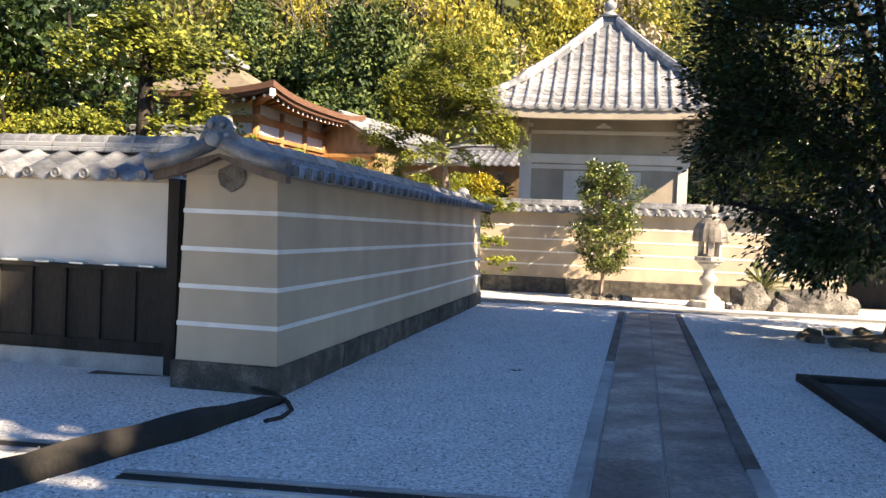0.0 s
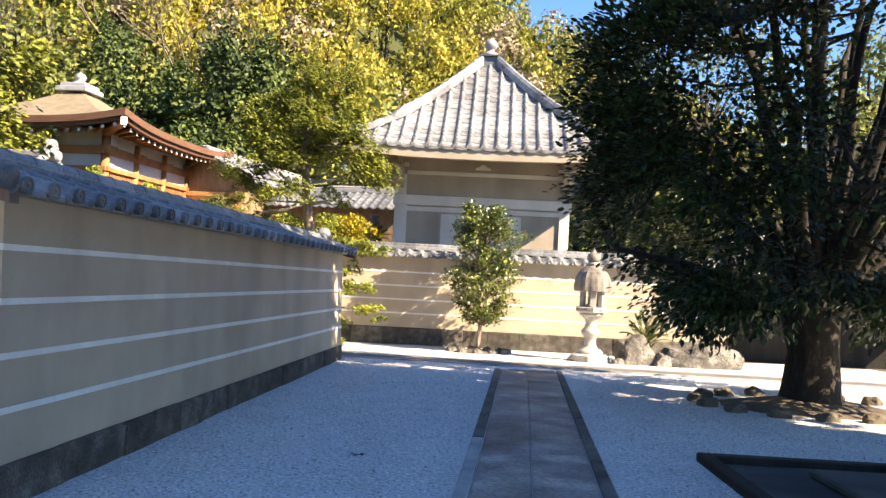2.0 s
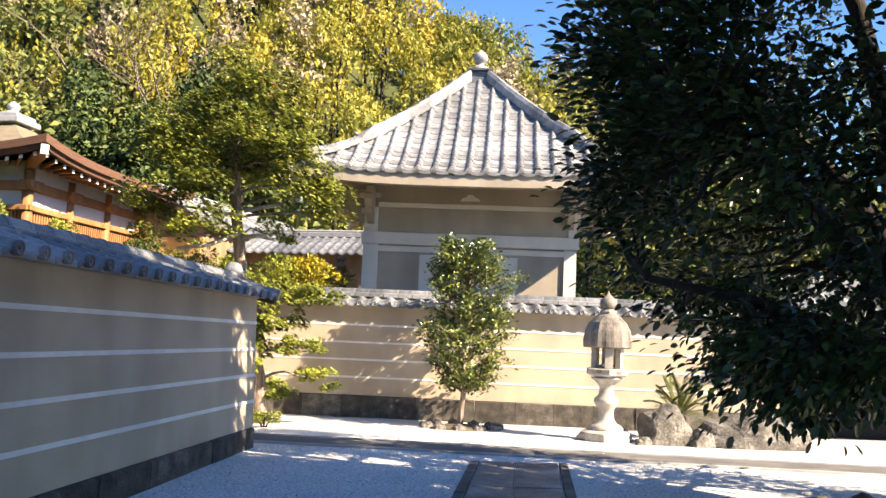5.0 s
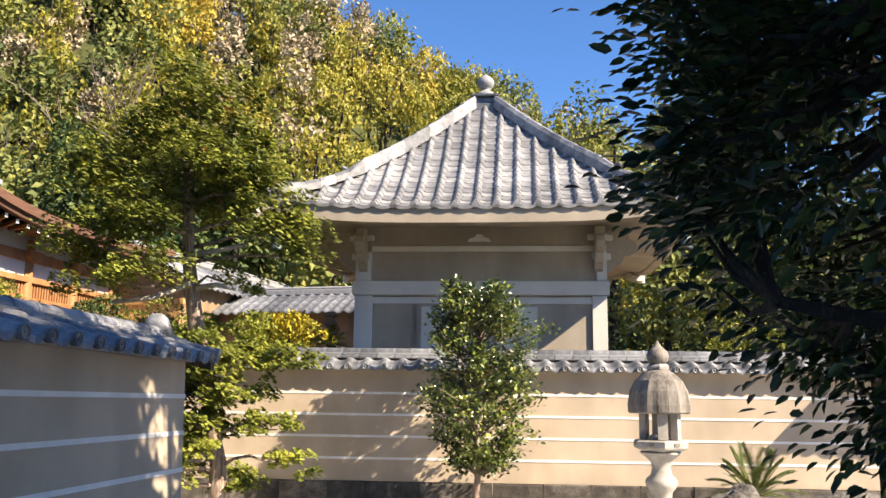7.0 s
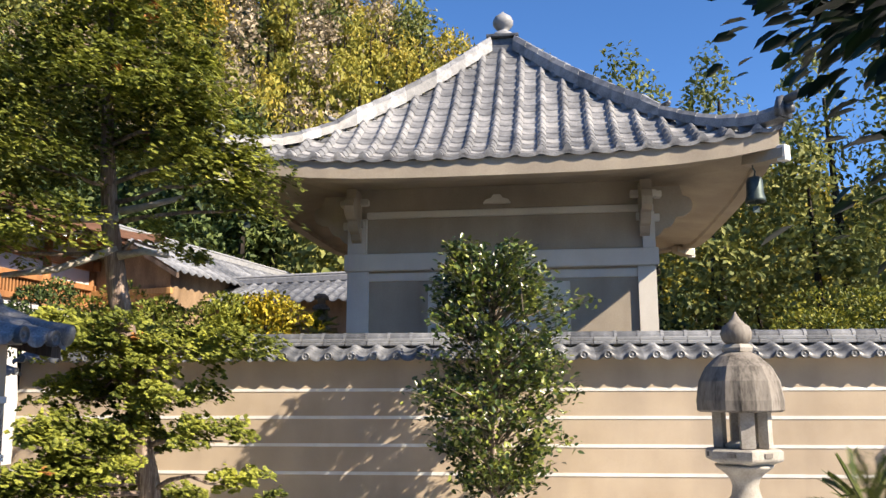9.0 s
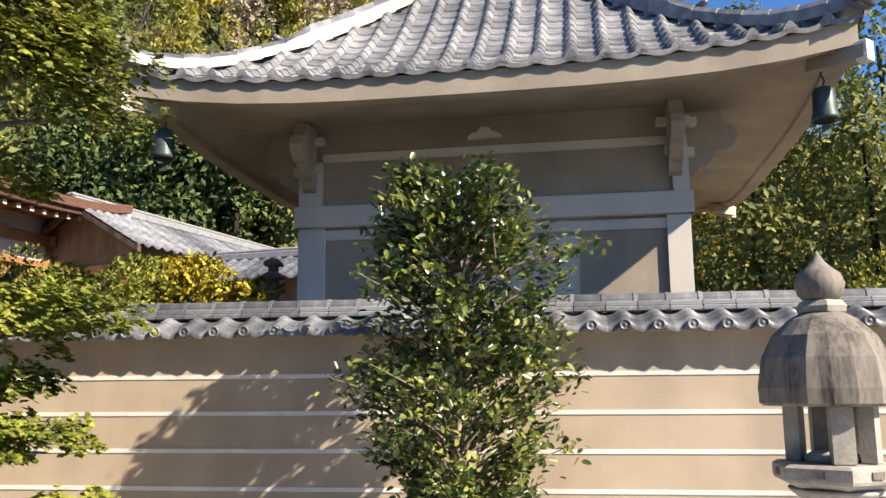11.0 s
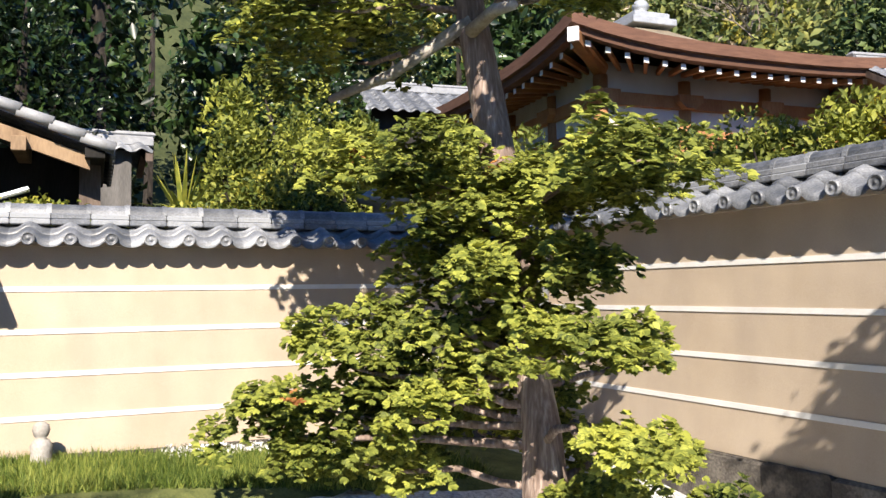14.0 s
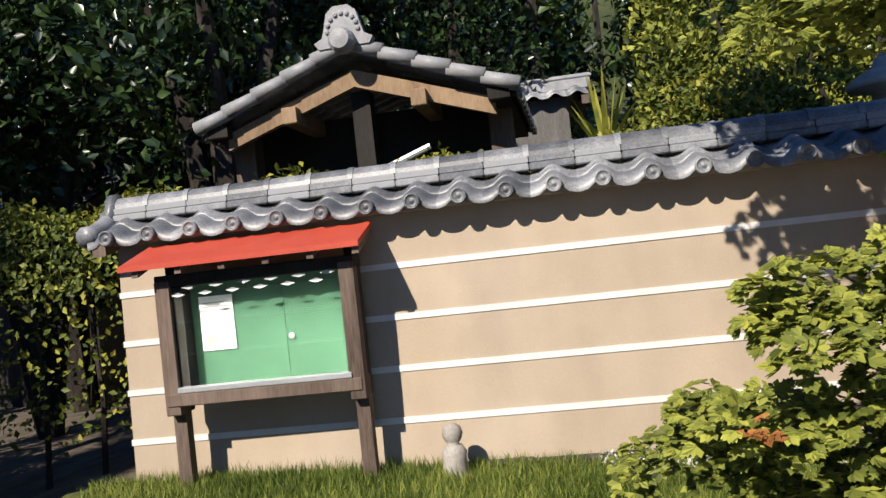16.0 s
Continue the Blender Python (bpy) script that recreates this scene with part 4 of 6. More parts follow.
def temple_body():
    n = 14
    for face in range(4):
        f = Matrix.Rotation(face * math.pi / 2, 4, 'Z')
        g = Geo()
        rings = [.45, 1.0, 1.7, 2.5, 3.3, 3.9, TH]
        for r in rings:
            for i in range(n + 1):
                u = -1 + 2 * i / n
                g.v.append(tuple(f @ Vector((u * r, -r, bark_z(r, u * r)))))
        for k in range(len(rings) - 1):
            for i in range(n):
                a = k * (n + 1) + i
                g.f.append((a, a + 1, a + n + 2, a + n + 1))
        part("roof", g, BARKROOF, temple, "brown bark shingle roof slope", True)
        g = Geo()
        for i in range(n + 1):
            u = -1 + 2 * i / n
            z = bark_z(TH, u * TH)
            for r, h in ((TH, .0), (TH - .02, -.22), (TH - .10, -.24), (TH - .14, -.36), (TH - .35, -.36), (TH - .3, -.02)):
                g.v.append(tuple(f @ Vector((u * r, -r, z + h))))
        for i in range(n):
            for a in range(5):
                g.f.append((i * 6 + a, i * 6 + 6 + a, i * 6 + 7 + a, i * 6 + a + 1))
        part("roof_edge", g, BARKEDGE, temple, "layered dark bark eave edge")
        cnt = 20
        for i in range(cnt):
            u = -1 + 2 * (i + .5) / cnt
            z = bark_z(TH, u * TH) - .40
            g = Geo()
            g.add([f @ Vector((u * r + dx, -r, zz + h)) for r, zz in ((TH - .30, z), (2.9, 6.12)) for dx in (-.045, .045) for h in (-.10, .0)],
                  [(0, 1, 3, 2), (4, 6, 7, 5), (0, 4, 5, 1), (2, 3, 7, 6), (0, 2, 6, 4), (1, 5, 7, 3)])
            rf = part("rafter", g, TIMBERN, temple)
            g = Geo()
            g.box(u * (TH - .3) - .055, -TH + .285, z - .11, u * (TH - .3) + .055, -TH + .297, z + .0, m=f)
            part("rafter_end", g, WHITEP, rf, "white painted rafter end")
        g = Geo()
        p0, p1 = Vector((2.9, -2.9, 6.0)), Vector((TH - .12, -TH + .12, bark_z(TH, TH) - .42))
        g.tube([f @ p0, f @ p1], [.17, .13], 4)
        hr = part("hip_rafter", g, TIMBERN, temple)
        g = Geo()
        g.box(-.1, -.02, -.14, .1, .05, .12, m=f @ Matrix.Translation(p1 + Vector((.05, -.05, 0))) @ Matrix.Rotation(radians(45), 4, 'Z'))
        part("rafter_end", g, WHITEP, hr, "white rafter end")
        b = 3.05

        def fb(name, mt, *bx, bev=.01, lab=""):
            g = Geo()
            g.box(*bx, m=f, bevel=bev)
            part(name, g, mt, temple, lab)
        for x in (-b, -1.05, 1.05):
            g = Geo()
            g.lathe([(.15, -.2), (.15, 5.9)], 12, f @ Matrix.Translation((x, -b, 0)))
            part("column", g, TIMBERN, temple, smooth=True)
        fb("beam", TIMBERN, -b - .3, -b - .1, 5.3, b + .3, -b + .1, 5.58)
        fb("beam", TIMBERN, -b - .2, -b - .13, 4.72, b + .2, -b + .1, 4.88)
        fb("beam", TIMBERN, -b - .2, -b - .12, 4.16, b + .2, -b + .1, 4.32)
        fb("upper_wall", WHITEWASH, -b, -b - .02, 4.88, b, -b + .05, 6.2)
        fb("lower_wall", WHITEWASH, -b, -b - .03, 0, b, -b + .05, 4.16)
        fb("transom_back", TIMBERD, -b, -b + .06, 4.32, b, -b + .09, 4.72)
        for x0, x1 in ((-b + .15, -1.2), (-.9, .9), (1.2, b - .15)):
            k = int((x1 - x0) / .115)
            for i in range(k):
                x = x0 + (i + .5) * (x1 - x0) / k
                fb("slat", TIMBERN, x - .028, -b - .04, 4.32, x + .028, -b + .03, 4.72, bev=.004)
        for x in (-b, -1.05, 1.05):
            g = Geo()
            g.extrude([(-.12, 5.3), (.12, 5.3), (.3, 5.44), (.3, 5.58), (-.3, 5.58), (-.3, 5.44)], -b - .28, -b - .12, f @ Matrix.Translation((x, 0, 0)))
            part("bracket", g, TIMBERN, temple)
    g = Geo()
    g.box(-.62, -.62, 8.02, .62, .62, 8.2, bevel=.02)
    g.box(-.5, -.5, 8.2, .5, .5, 8.36, bevel=.02)
    part("finial_base", g, COPPER, temple)
    g = Geo()
    g.lathe([(.26, 8.34), (.3, 8.42), (.2, 8.48), (.14, 8.52), (.2, 8.58), (.22, 8.66), (.16, 8.76), (.06, 8.82), (.01, 8.86)], 16)
    part("finial", g, COPPER, temple, "metal jewel finial", True)


temple_body()


# ---- tiled houses behind ----
def tiled_house(name, label, a, b, half, z_ridge, z_eave, wall_mat, wall_in=.5, material=None, gable_mat=None, pitch=.36, floor=-.3):
    """A gabled house: the ridge runs from a to b."""
    m, ln = line_frame(a, b)
    h = thing(name, label, "building", m)
    mt = material or TILE
    tm = tile_mesh(half, z_ridge - z_eave, max(3, int(half / .3)), mt, pitch, False)
    rows = int(ln / pitch)
    for i in range(rows):
        part("roof_tile", tm, None, h, m=Matrix.Translation((i * pitch + pitch, 0, z_ridge)) @ Matrix.Rotation(math.pi, 4, 'Z'))
        part("roof_tile", tm, None, h, m=Matrix.Translation((i * pitch, 0, z_ridge)))
    g = Geo()
    g.box(-.1, -.16, z_ridge - .05, rows * pitch + .1, .16, z_ridge + .14, bevel=.02)
    g.box(-.14, -.10, z_ridge + .14, rows * pitch + .14, .10, z_ridge + .24, bevel=.04)
    part("ridge", g, TILEEND, h, "pale ridge course")
    g = Geo()
    y = half - wall_in
    zz = z_ridge - (z_ridge - z_eave) * y / half - .06
    prof = [(-y, floor), (y, floor), (y, zz), (0, z_ridge - .08), (-y, zz)]
    v = [(.35, p, z) for p, z in prof] + [(rows * pitch - .35, p, z) for p, z in prof]
    g.add(v, [(0, 1, 2, 3, 4), (9, 8, 7, 6, 5)] + [(i, i + 5, (i + 1) % 5 + 5, (i + 1) % 5) for i in range(5)])
    part("wall", g, wall_mat, h)
    for s in (-1, 1):
        for x in (.0, rows * pitch - .12):
            g = Geo()
            g.add([(xx, s * yy, z + hh) for xx in (x, x + .12) for yy, z in ((0, z_ridge - .06), (half, z_eave - .06)) for hh in (-.14, .0)],
                  [(0, 1, 3, 2), (4, 6, 7, 5), (0, 4, 5, 1), (2, 3, 7, 6), (0, 2, 6, 4), (1, 5, 7, 3)])
            part("bargeboard", g, gable_mat or TIMBERW, h)
    return h, m, ln


h1, h1m, h1l = tiled_house("tiled_house", "grey tiled house with old brown walls and orange boarded gable", (-4.5, 36.9), (1.8, 52.0), 2.1, 6.35, 5.15, TIMBERT, .45)
for i in range(16):
    g = Geo()
    y = -1.62 + i * .2
    g.box(.28, y, .2, .35, y + .19, 4.55, bevel=.006)
    part("board", g, TIMBERG, h1)
g = Geo()
g.box(.22, -1.75, 4.55, .36, 1.75, 4.72, bevel=.01)
part("gable_beam", g, TIMBERG, h1)
tiled_house("tiled_corridor", "low grey tiled corridor roof beside the hall", (-3.4, 40.4), (4.4, 37.4), 1.7, 5.25, 4.42, TIMBERT, .5)
tiled_house("tiled_house", "old dark grey tiled house beyond the garden", (-15.6, 30.2), (-13.4, 36.2), 2.1, 7.2, 6.2, TIMBERD, .5)
tiled_house("tiled_house", "white plastered house with grey tiles up the slope", (-20.5, 31.5), (-14.6, 29.0), 2.6, 13.4, 12.0, WHITEWASH, .6, floor=9.6)
tiled_house("tiled_house", "low tiled outbuilding in the shade of conifers", (-14.5, 13.2), (-11.4, 17.0), 1.5, 3.9, 3.1, TIMBERD, .4)
# Shed wall takes dark boards in place of the shadow lying on it.
tiled_house("garden_shed", "flat-walled shed behind the garden shrubs, wall darkened for shadow", (-12.4, 22.5), (-12.0, 24.3), 1.2, 4.5, 4.2, TIMBERGR, .25)
# gate wing right of the far wall; black wall imitates its shaded opening
tiled_house("side_gate", "side gate with low tiled roof and black wall as shaded opening", (11.5, 24.3), (18.5, 22.8), 2.0, 3.1, 2.4, TIMBERD, 1.5)

# ---- gate behind the western wall ----
gate_m, _ = line_frame((-5.24, 20.22), (-7.9, 20.88), .06)
gate = thing("gate", "old timber gate with a gabled grey tiled roof", "gate", gate_m)


def gate_body():
    half, zr, ze, ln = 1.52, 3.62, 3.02, 2.7
    tm = tile_mesh(half, zr - ze, 5, TILE, .30, True)
    for i in range(9):
        part("roof_tile", tm, None, gate, m=Matrix.Translation((i * .3 + .3, 0, zr)) @ Matrix.Rotation(math.pi, 4, 'Z'))
        part("roof_tile", tm, None, gate, m=Matrix.Translation((i * .3, 0, zr)))
    for s in (-1, 1):
        for k in range(5):
            a, b = k / 5, (k + 1) / 5
            g = Geo()
            z0, z1 = zr + .055 - (zr - ze) * a, zr + .055 - (zr - ze) * b
            g.tube([(-.02, s * half * a, z0), (-.02, s * half * b + s * .03, z1 + .015)], [.062, .07], 10)
            part("verge_tile", g, TILEEND, gate, smooth=True)
        g = Geo()
        g.add([(x, s * y, z + h) for x in (.12, .20) for y, z in ((0, zr - .18), (half - .22, ze - .02)) for h in (-.13, .03)],
              [(0, 1, 3, 2), (4, 6, 7, 5), (0, 4, 5, 1), (2, 3, 7, 6), (0, 2, 6, 4), (1, 5, 7, 3)])
        part("bargeboard", g, TIMBERT, gate, "tan timber bargeboard")
        g = Geo()
        g.box(-.02, s * .62 - .07, zr - .60, .9, s * .62 + .07, zr - .44, bevel=.01)
        part("purlin", g, TIMBERT, gate)
        g = Geo()
        g.box(.5, s * 1.30 - .11, -.2, .74, s * 1.30 + .11, 3.05, bevel=.015)
        part("post", g, TIMBERW, gate)
        g = Geo()
        g.box(.0, s * 1.35 - .1, 2.98, 2.6, s * 1.35 + .1, 3.1, bevel=.01)
        part("eave_beam", g, TIMBERD, gate)
    g = Geo()
    g.box(1.0, -1.3, 0, 1.12, 1.3, 3.2)
    part("gate_wall", g, TIMBERD, gate)
    g = Geo()
    g.box(.3, -.09, 2.2, .5, .09, 3.3, bevel=.01)
    part("king_post", g, TIMBERD, gate)
    g = Geo()
    g.box(.3, -1.5, 2.32, .52, 1.5, 2.5, bevel=.02)
    part("tie_beam", g, TIMBERD, gate)
    g = Geo()
    g.tube([(-.4, .05, 2.36), (-.42, -.3, 2.42), (-.42, -.75, 2.58)], [.035, .032, .03], 8)
    part("pipe", g, METAL, gate, "pale bent pipe")
    g = Geo()
    m = Matrix.Translation((-.05, 0, zr + .02)) @ Matrix.Rotation(radians(-90), 4, 'Z')
    out = [(-.24, 0), (-.28, .06), (-.2, .1), (-.17, .2), (-.14, .32), (-.07, .38), (.07, .38), (.14, .32), (.17, .2), (.2, .1), (.28, .06), (.24, 0)]
    g.extrude(out, -.05, .05, m)
    g.lathe([(.10, .0), (.12, .05), (.12, .15), (.09, .2), (.02, .21)], 16, m @ Matrix.Translation((0, 0, .04)) @ Matrix.Rotation(radians(90), 4, 'X'))
    for i in range(9):
        a = math.pi * (i / 8)
        g.lathe([(.022, .04), (.022, .07), (.005, .075)], 8, m @ Matrix.Translation((.145 * math.cos(a), 0, .15 + .16 * math.sin(a))) @ Matrix.Rotation(radians(90), 4, 'X'))
    part("ridge_end_tile", g, TILEEND, gate, "pale grey ridge-end tile with a beaded rim")
    g = Geo()
    g.box(0, -.14, zr, ln, .14, zr + .16, bevel=.03)
    part("ridge", g, TILE, gate)


gate_body()


# ---- notice board ----
bm_, bl_ = line_frame((-3.31, 18.80), (-3.02, 20.14))
notice = thing("notice_board", "glazed green notice board with a red roof on timber posts", "notice board", bm_)


def notice_board():
    w = bl_

    def bx(name, mt, *b, bev=.006, lab="", par=None):
        g = Geo()
        g.box(*b, bevel=bev)
        return part(name, g, mt, par or notice, lab)
    for x in (.05, w - .05):
        bx("leg", TIMBERW, x - .045, .02, -.2, x + .045, .11, .95)
        bx("post", TIMBERW, x - .05, -.06, .80, x + .05, .05, 1.70)
        bx("back_post", TIMBERD, x - .04, .10, .80, x + .04, .18, 1.82)
    bx("sill", TIMBERW, .02, -.07, .86, w - .02, .16, .945)
    bx("head", TIMBERD, .0, -.05, 1.66, w, .16, 1.74)
    bx("back_panel", GREEN, .17, .115, .955, w - .07, .13, 1.66, bev=0, lab="green felt pin board")
    bx("side_panel", TIMBERD, .08, -.02, .945, .17, .14, 1.66)
    bx("felt_seam", GREEN, w * .60 - .003, .109, .96, w * .60 + .003, .1145, 1.6, bev=0)
    bx("sill_strip", METAL, .10, -.075, .945, w - .08, -.01, .985, lab="pale aluminium sill strip")
    bx("side_strip", METAL, w - .10, -.03, .985, w - .085, -.01, 1.62, lab="pale aluminium edge strip")
    pane = bx("pane", GLASS, .10, -.028, .985, w - .10, -.024, 1.60, bev=0, lab="clear sliding glass pane")
    pane.visible_shadow = False
    knob = Geo()
    knob.lathe([(.02, 0), (.022, .01), (.005, .014)], 12, Matrix.Translation((w * .63, .108, 1.245)) @ Matrix.Rotation(radians(90), 4, 'X'))
    part("pin", knob, METAL, notice, "round white pin")
    for i in range(6):
        x = .16 + i * (w - .3) / 5.6
        g = Geo()
        for k in range(2):
            xx = x + .08 * k
            g.add([(xx - .05, -.052 - .004 * k, 1.60 + .045 * k), (xx + .0, -.056, 1.585 + .045 * k), (xx + .05, -.052, 1.60 + .045 * k), (xx, -.054, 1.615 + .045 * k)], [(0, 1, 2, 3)])
        part("fretwork", g, COPPER, notice, "pale carved leaf piece")
    g = Geo()
    y0, z0, y1, z1 = -.22, 1.785, .24, 1.925
    g.add([(x, y, z + h) for x in (-.16, w + .09) for y, z in ((y0, z0), (y1, z1)) for h in (0, .035)],
          [(0, 1, 3, 2), (4, 6, 7, 5), (0, 4, 5, 1), (2, 3, 7, 6), (0, 2, 6, 4), (1, 5, 7, 3)])
    part("roof", g, RED, notice, "faded red painted metal roof")
    for i in range(6):
        x = -.06 + i * (w + .12) / 5
        g = Geo()
        g.add([(xx, y, z + h) for xx in (x - .022, x + .022) for y, z in ((y0 + .03, z0), (y1, z1)) for h in (-.045, -.004)],
              [(0, 1, 3, 2), (4, 6, 7, 5), (0, 4, 5, 1), (2, 3, 7, 6), (0, 2, 6, 4), (1, 5, 7, 3)])
        part("rafter", g, TIMBERW, notice)


notice_board()
paper = thing("notice_sheet", "white printed sheet pinned to the green board", "paper", bm_)
g = Geo()
g.box(.23, .103, 1.20, .47, .108, 1.57)
part("sheet", g, PAPER, paper)
for i in range(7):
    g = Geo()
    g.box(.25, .1005, 1.52 - i * .027, .25 + (.2 if i % 3 else .16), .1025, 1.528 - i * .027)
    part("text_line", g, INK, paper)
for x in (.26, .365):
    g = Geo()
    g.box(x, .1005, 1.225, x + .085, .1025, 1.305)
    part("printed_picture", g, INK, paper)

# ---- stone lantern ----
lant = thing("stone_lantern", "weathered pale stone lantern with a fluted cap on a rough base", "lantern", pose(6.96, 21.6, -.14, 0, 0, -12))


def stone_lantern():
    g = Geo()
    g.lathe([(.50, -.1), (.52, .02), (.49, .13), (.40, .17), (.0, .17)], 9)
    rs = random.Random(5)
    g.v = [(x * rs.uniform(.93, 1.06), y * rs.uniform(.93, 1.06), z + rs.uniform(-.012, .012)) for x, y, z in g.v]
    part("base_stone", g, STONEL, lant)
    g = Geo()
    g.lathe([(.32, .16), (.33, .2), (.27, .26), (.21, .28), (.15, .36), (.135, .46), (.15, .56), (.215, .64), (.23, .69), (.215, .74), (.15, .80), (.13, .90),
             (.15, .98), (.21, 1.04), (.28, 1.09), (.3, 1.12)], 20)
    part("shaft", g, STONEL, lant, smooth=True)
    g = Geo()
    g.lathe([(.26, 1.115), (.40, 1.17), (.41, 1.19), (.41, 1.265), (.38, 1.285), (.0, 1.285)], 6)
    part("platform", g, STONEL, lant)
    # dark blocks, slightly proud of each face, imitate the shade inside slots
    for i in range(6):
        g = Geo()
        g.box(.235, -.012 - .035, 1.205, .012 + .36, .047, 1.25, m=Matrix.Rotation(math.radians(60 * i + 60), 4, 'Z') @ Matrix.Translation((-.005, 0, 0)))
        part("carved_slot", g, STONEC, lant, "dark block for the shade in a carved slot")
    g = Geo()
    g.lathe([(.17, 1.285), (.19, 1.32), (.12, 1.36), (.0, 1.37)], 12)
    part("lamp_seat", g, STONEL, lant, smooth=True)
    for i in range(6):
        a = math.radians(60 * i + 30)
        g = Geo()
        g.box(-.07, -.05, 1.285, .07, .05, 1.68, m=Matrix.Rotation(a, 4, 'Z') @ Matrix.Translation((.24, 0, 0)) @ Matrix.Rotation(radians(90), 4, 'Z'), bevel=.01)
        if i % 2 == 0 or i in (1, 5):
            part("lamp_post", g, STONEL, lant)
    g = Geo()
    sides = 18
    prof = [(.40, 1.66), (.425, 1.68), (.43, 1.78), (.40, 1.98), (.33, 2.13), (.22, 2.24), (.12, 2.30), (.0, 2.30)]
    v, f = [], []
    for r, z in prof:
        for s in range(sides * 2):
            a = 2 * math.pi * s / (sides * 2)
            k = 1.0 + (.055 if s % 6 == 0 else (-.015 if s % 6 == 3 else 0)) * (r / .43)
            v.append((r * k * math.cos(a), r * k * math.sin(a), z))
    n = sides * 2
    for i in range(len(prof) - 1):
        for s in range(n):
            f.append((i * n + s, i * n + (s + 1) % n, (i + 1) * n + (s + 1) % n, (i + 1) * n + s))
    f.append(tuple(reversed(range(n))))
    g.add(v, f)
    part("cap", g, STONEC, lant, "dark streaked fluted stone cap")
    g = Geo()
    g.lathe([(.16, 2.29), (.17, 2.33), (.14, 2.37), (.0, 2.37)], 6)
    part("collar", g, STONEL, lant)
    g = Geo()
    g.lathe([(.10, 2.36), (.15, 2.42), (.165, 2.49), (.14, 2.56), (.09, 2.60), (.05, 2.64), (.02, 2.69), (.005, 2.72)], 14)
    part("jewel", g, STONEC, lant, "dark stone jewel finial", True)


stone_lantern()


# ---- rocks ----
def rock(label, x, y, sx, sy, sz, seed, mt=None):
    bm = bmesh.new()
    bmesh.ops.create_icosphere(bm, subdivisions=4, radius=1.0)
    for v in bm.verts:
        p = v.co.copy()
        k = 1 + .32 * noise.noise(p * 1.2 + Vector((seed, 0, 0))) + .13 * noise.noise(p * 3.1 + Vector((0, seed, 0))) + .05 * noise.noise(p * 8)
        p = p * k
        p.x, p.y = max(-.85, min(.82, p.x)), max(-.8, min(.85, p.y))
        v.co = Vector((p.x * sx, p.y * sy, (p.z if p.z > -.25 else -.25) * sz))
    me = bpy.data.meshes.new("rock")
    bm.to_mesh(me)
    bm.free()
    me.materials.append(mt or ROCK)
    ob = new("rock", me)
    ob.location = (x, y, ground_z(x, y) + .2 * sz)
    tagged(ob, label, "rock")
    return ob


rock("rounded pale grey garden boulder", 7.98, 21.3, .50, .42, .60, 3)
rock("small angular stone between the boulders", 8.52, 20.98, .24, .22, .26, 9)
rock("long low dark boulder with a pale shoulder", 9.62, 21.2, 1.10, .55, .52, 14)
rock("small stone at the foot of the boulders", 7.45, 21.0, .16, .14, .12, 33)
for i in range(11):
    a = i * .571
    rock("small rough stone edging the camellia", 4.5 + .72 * math.cos(a), 23.0 + .42 * math.sin(a), .14, .11, .10, 40 + i)
for i in range(16):
    a = i * .393 + .1
    rock("rough stone edging the tree mound", 7.7 + 1.65 * math.cos(a), 13.6 + 1.25 * math.sin(a), .17, .13, .11, 60 + i, EARTH)

# ---- large dark evergreen by the path ----
bigtree = thing("evergreen_tree", "large dark broad-leaved evergreen with many upright limbs", "tree")


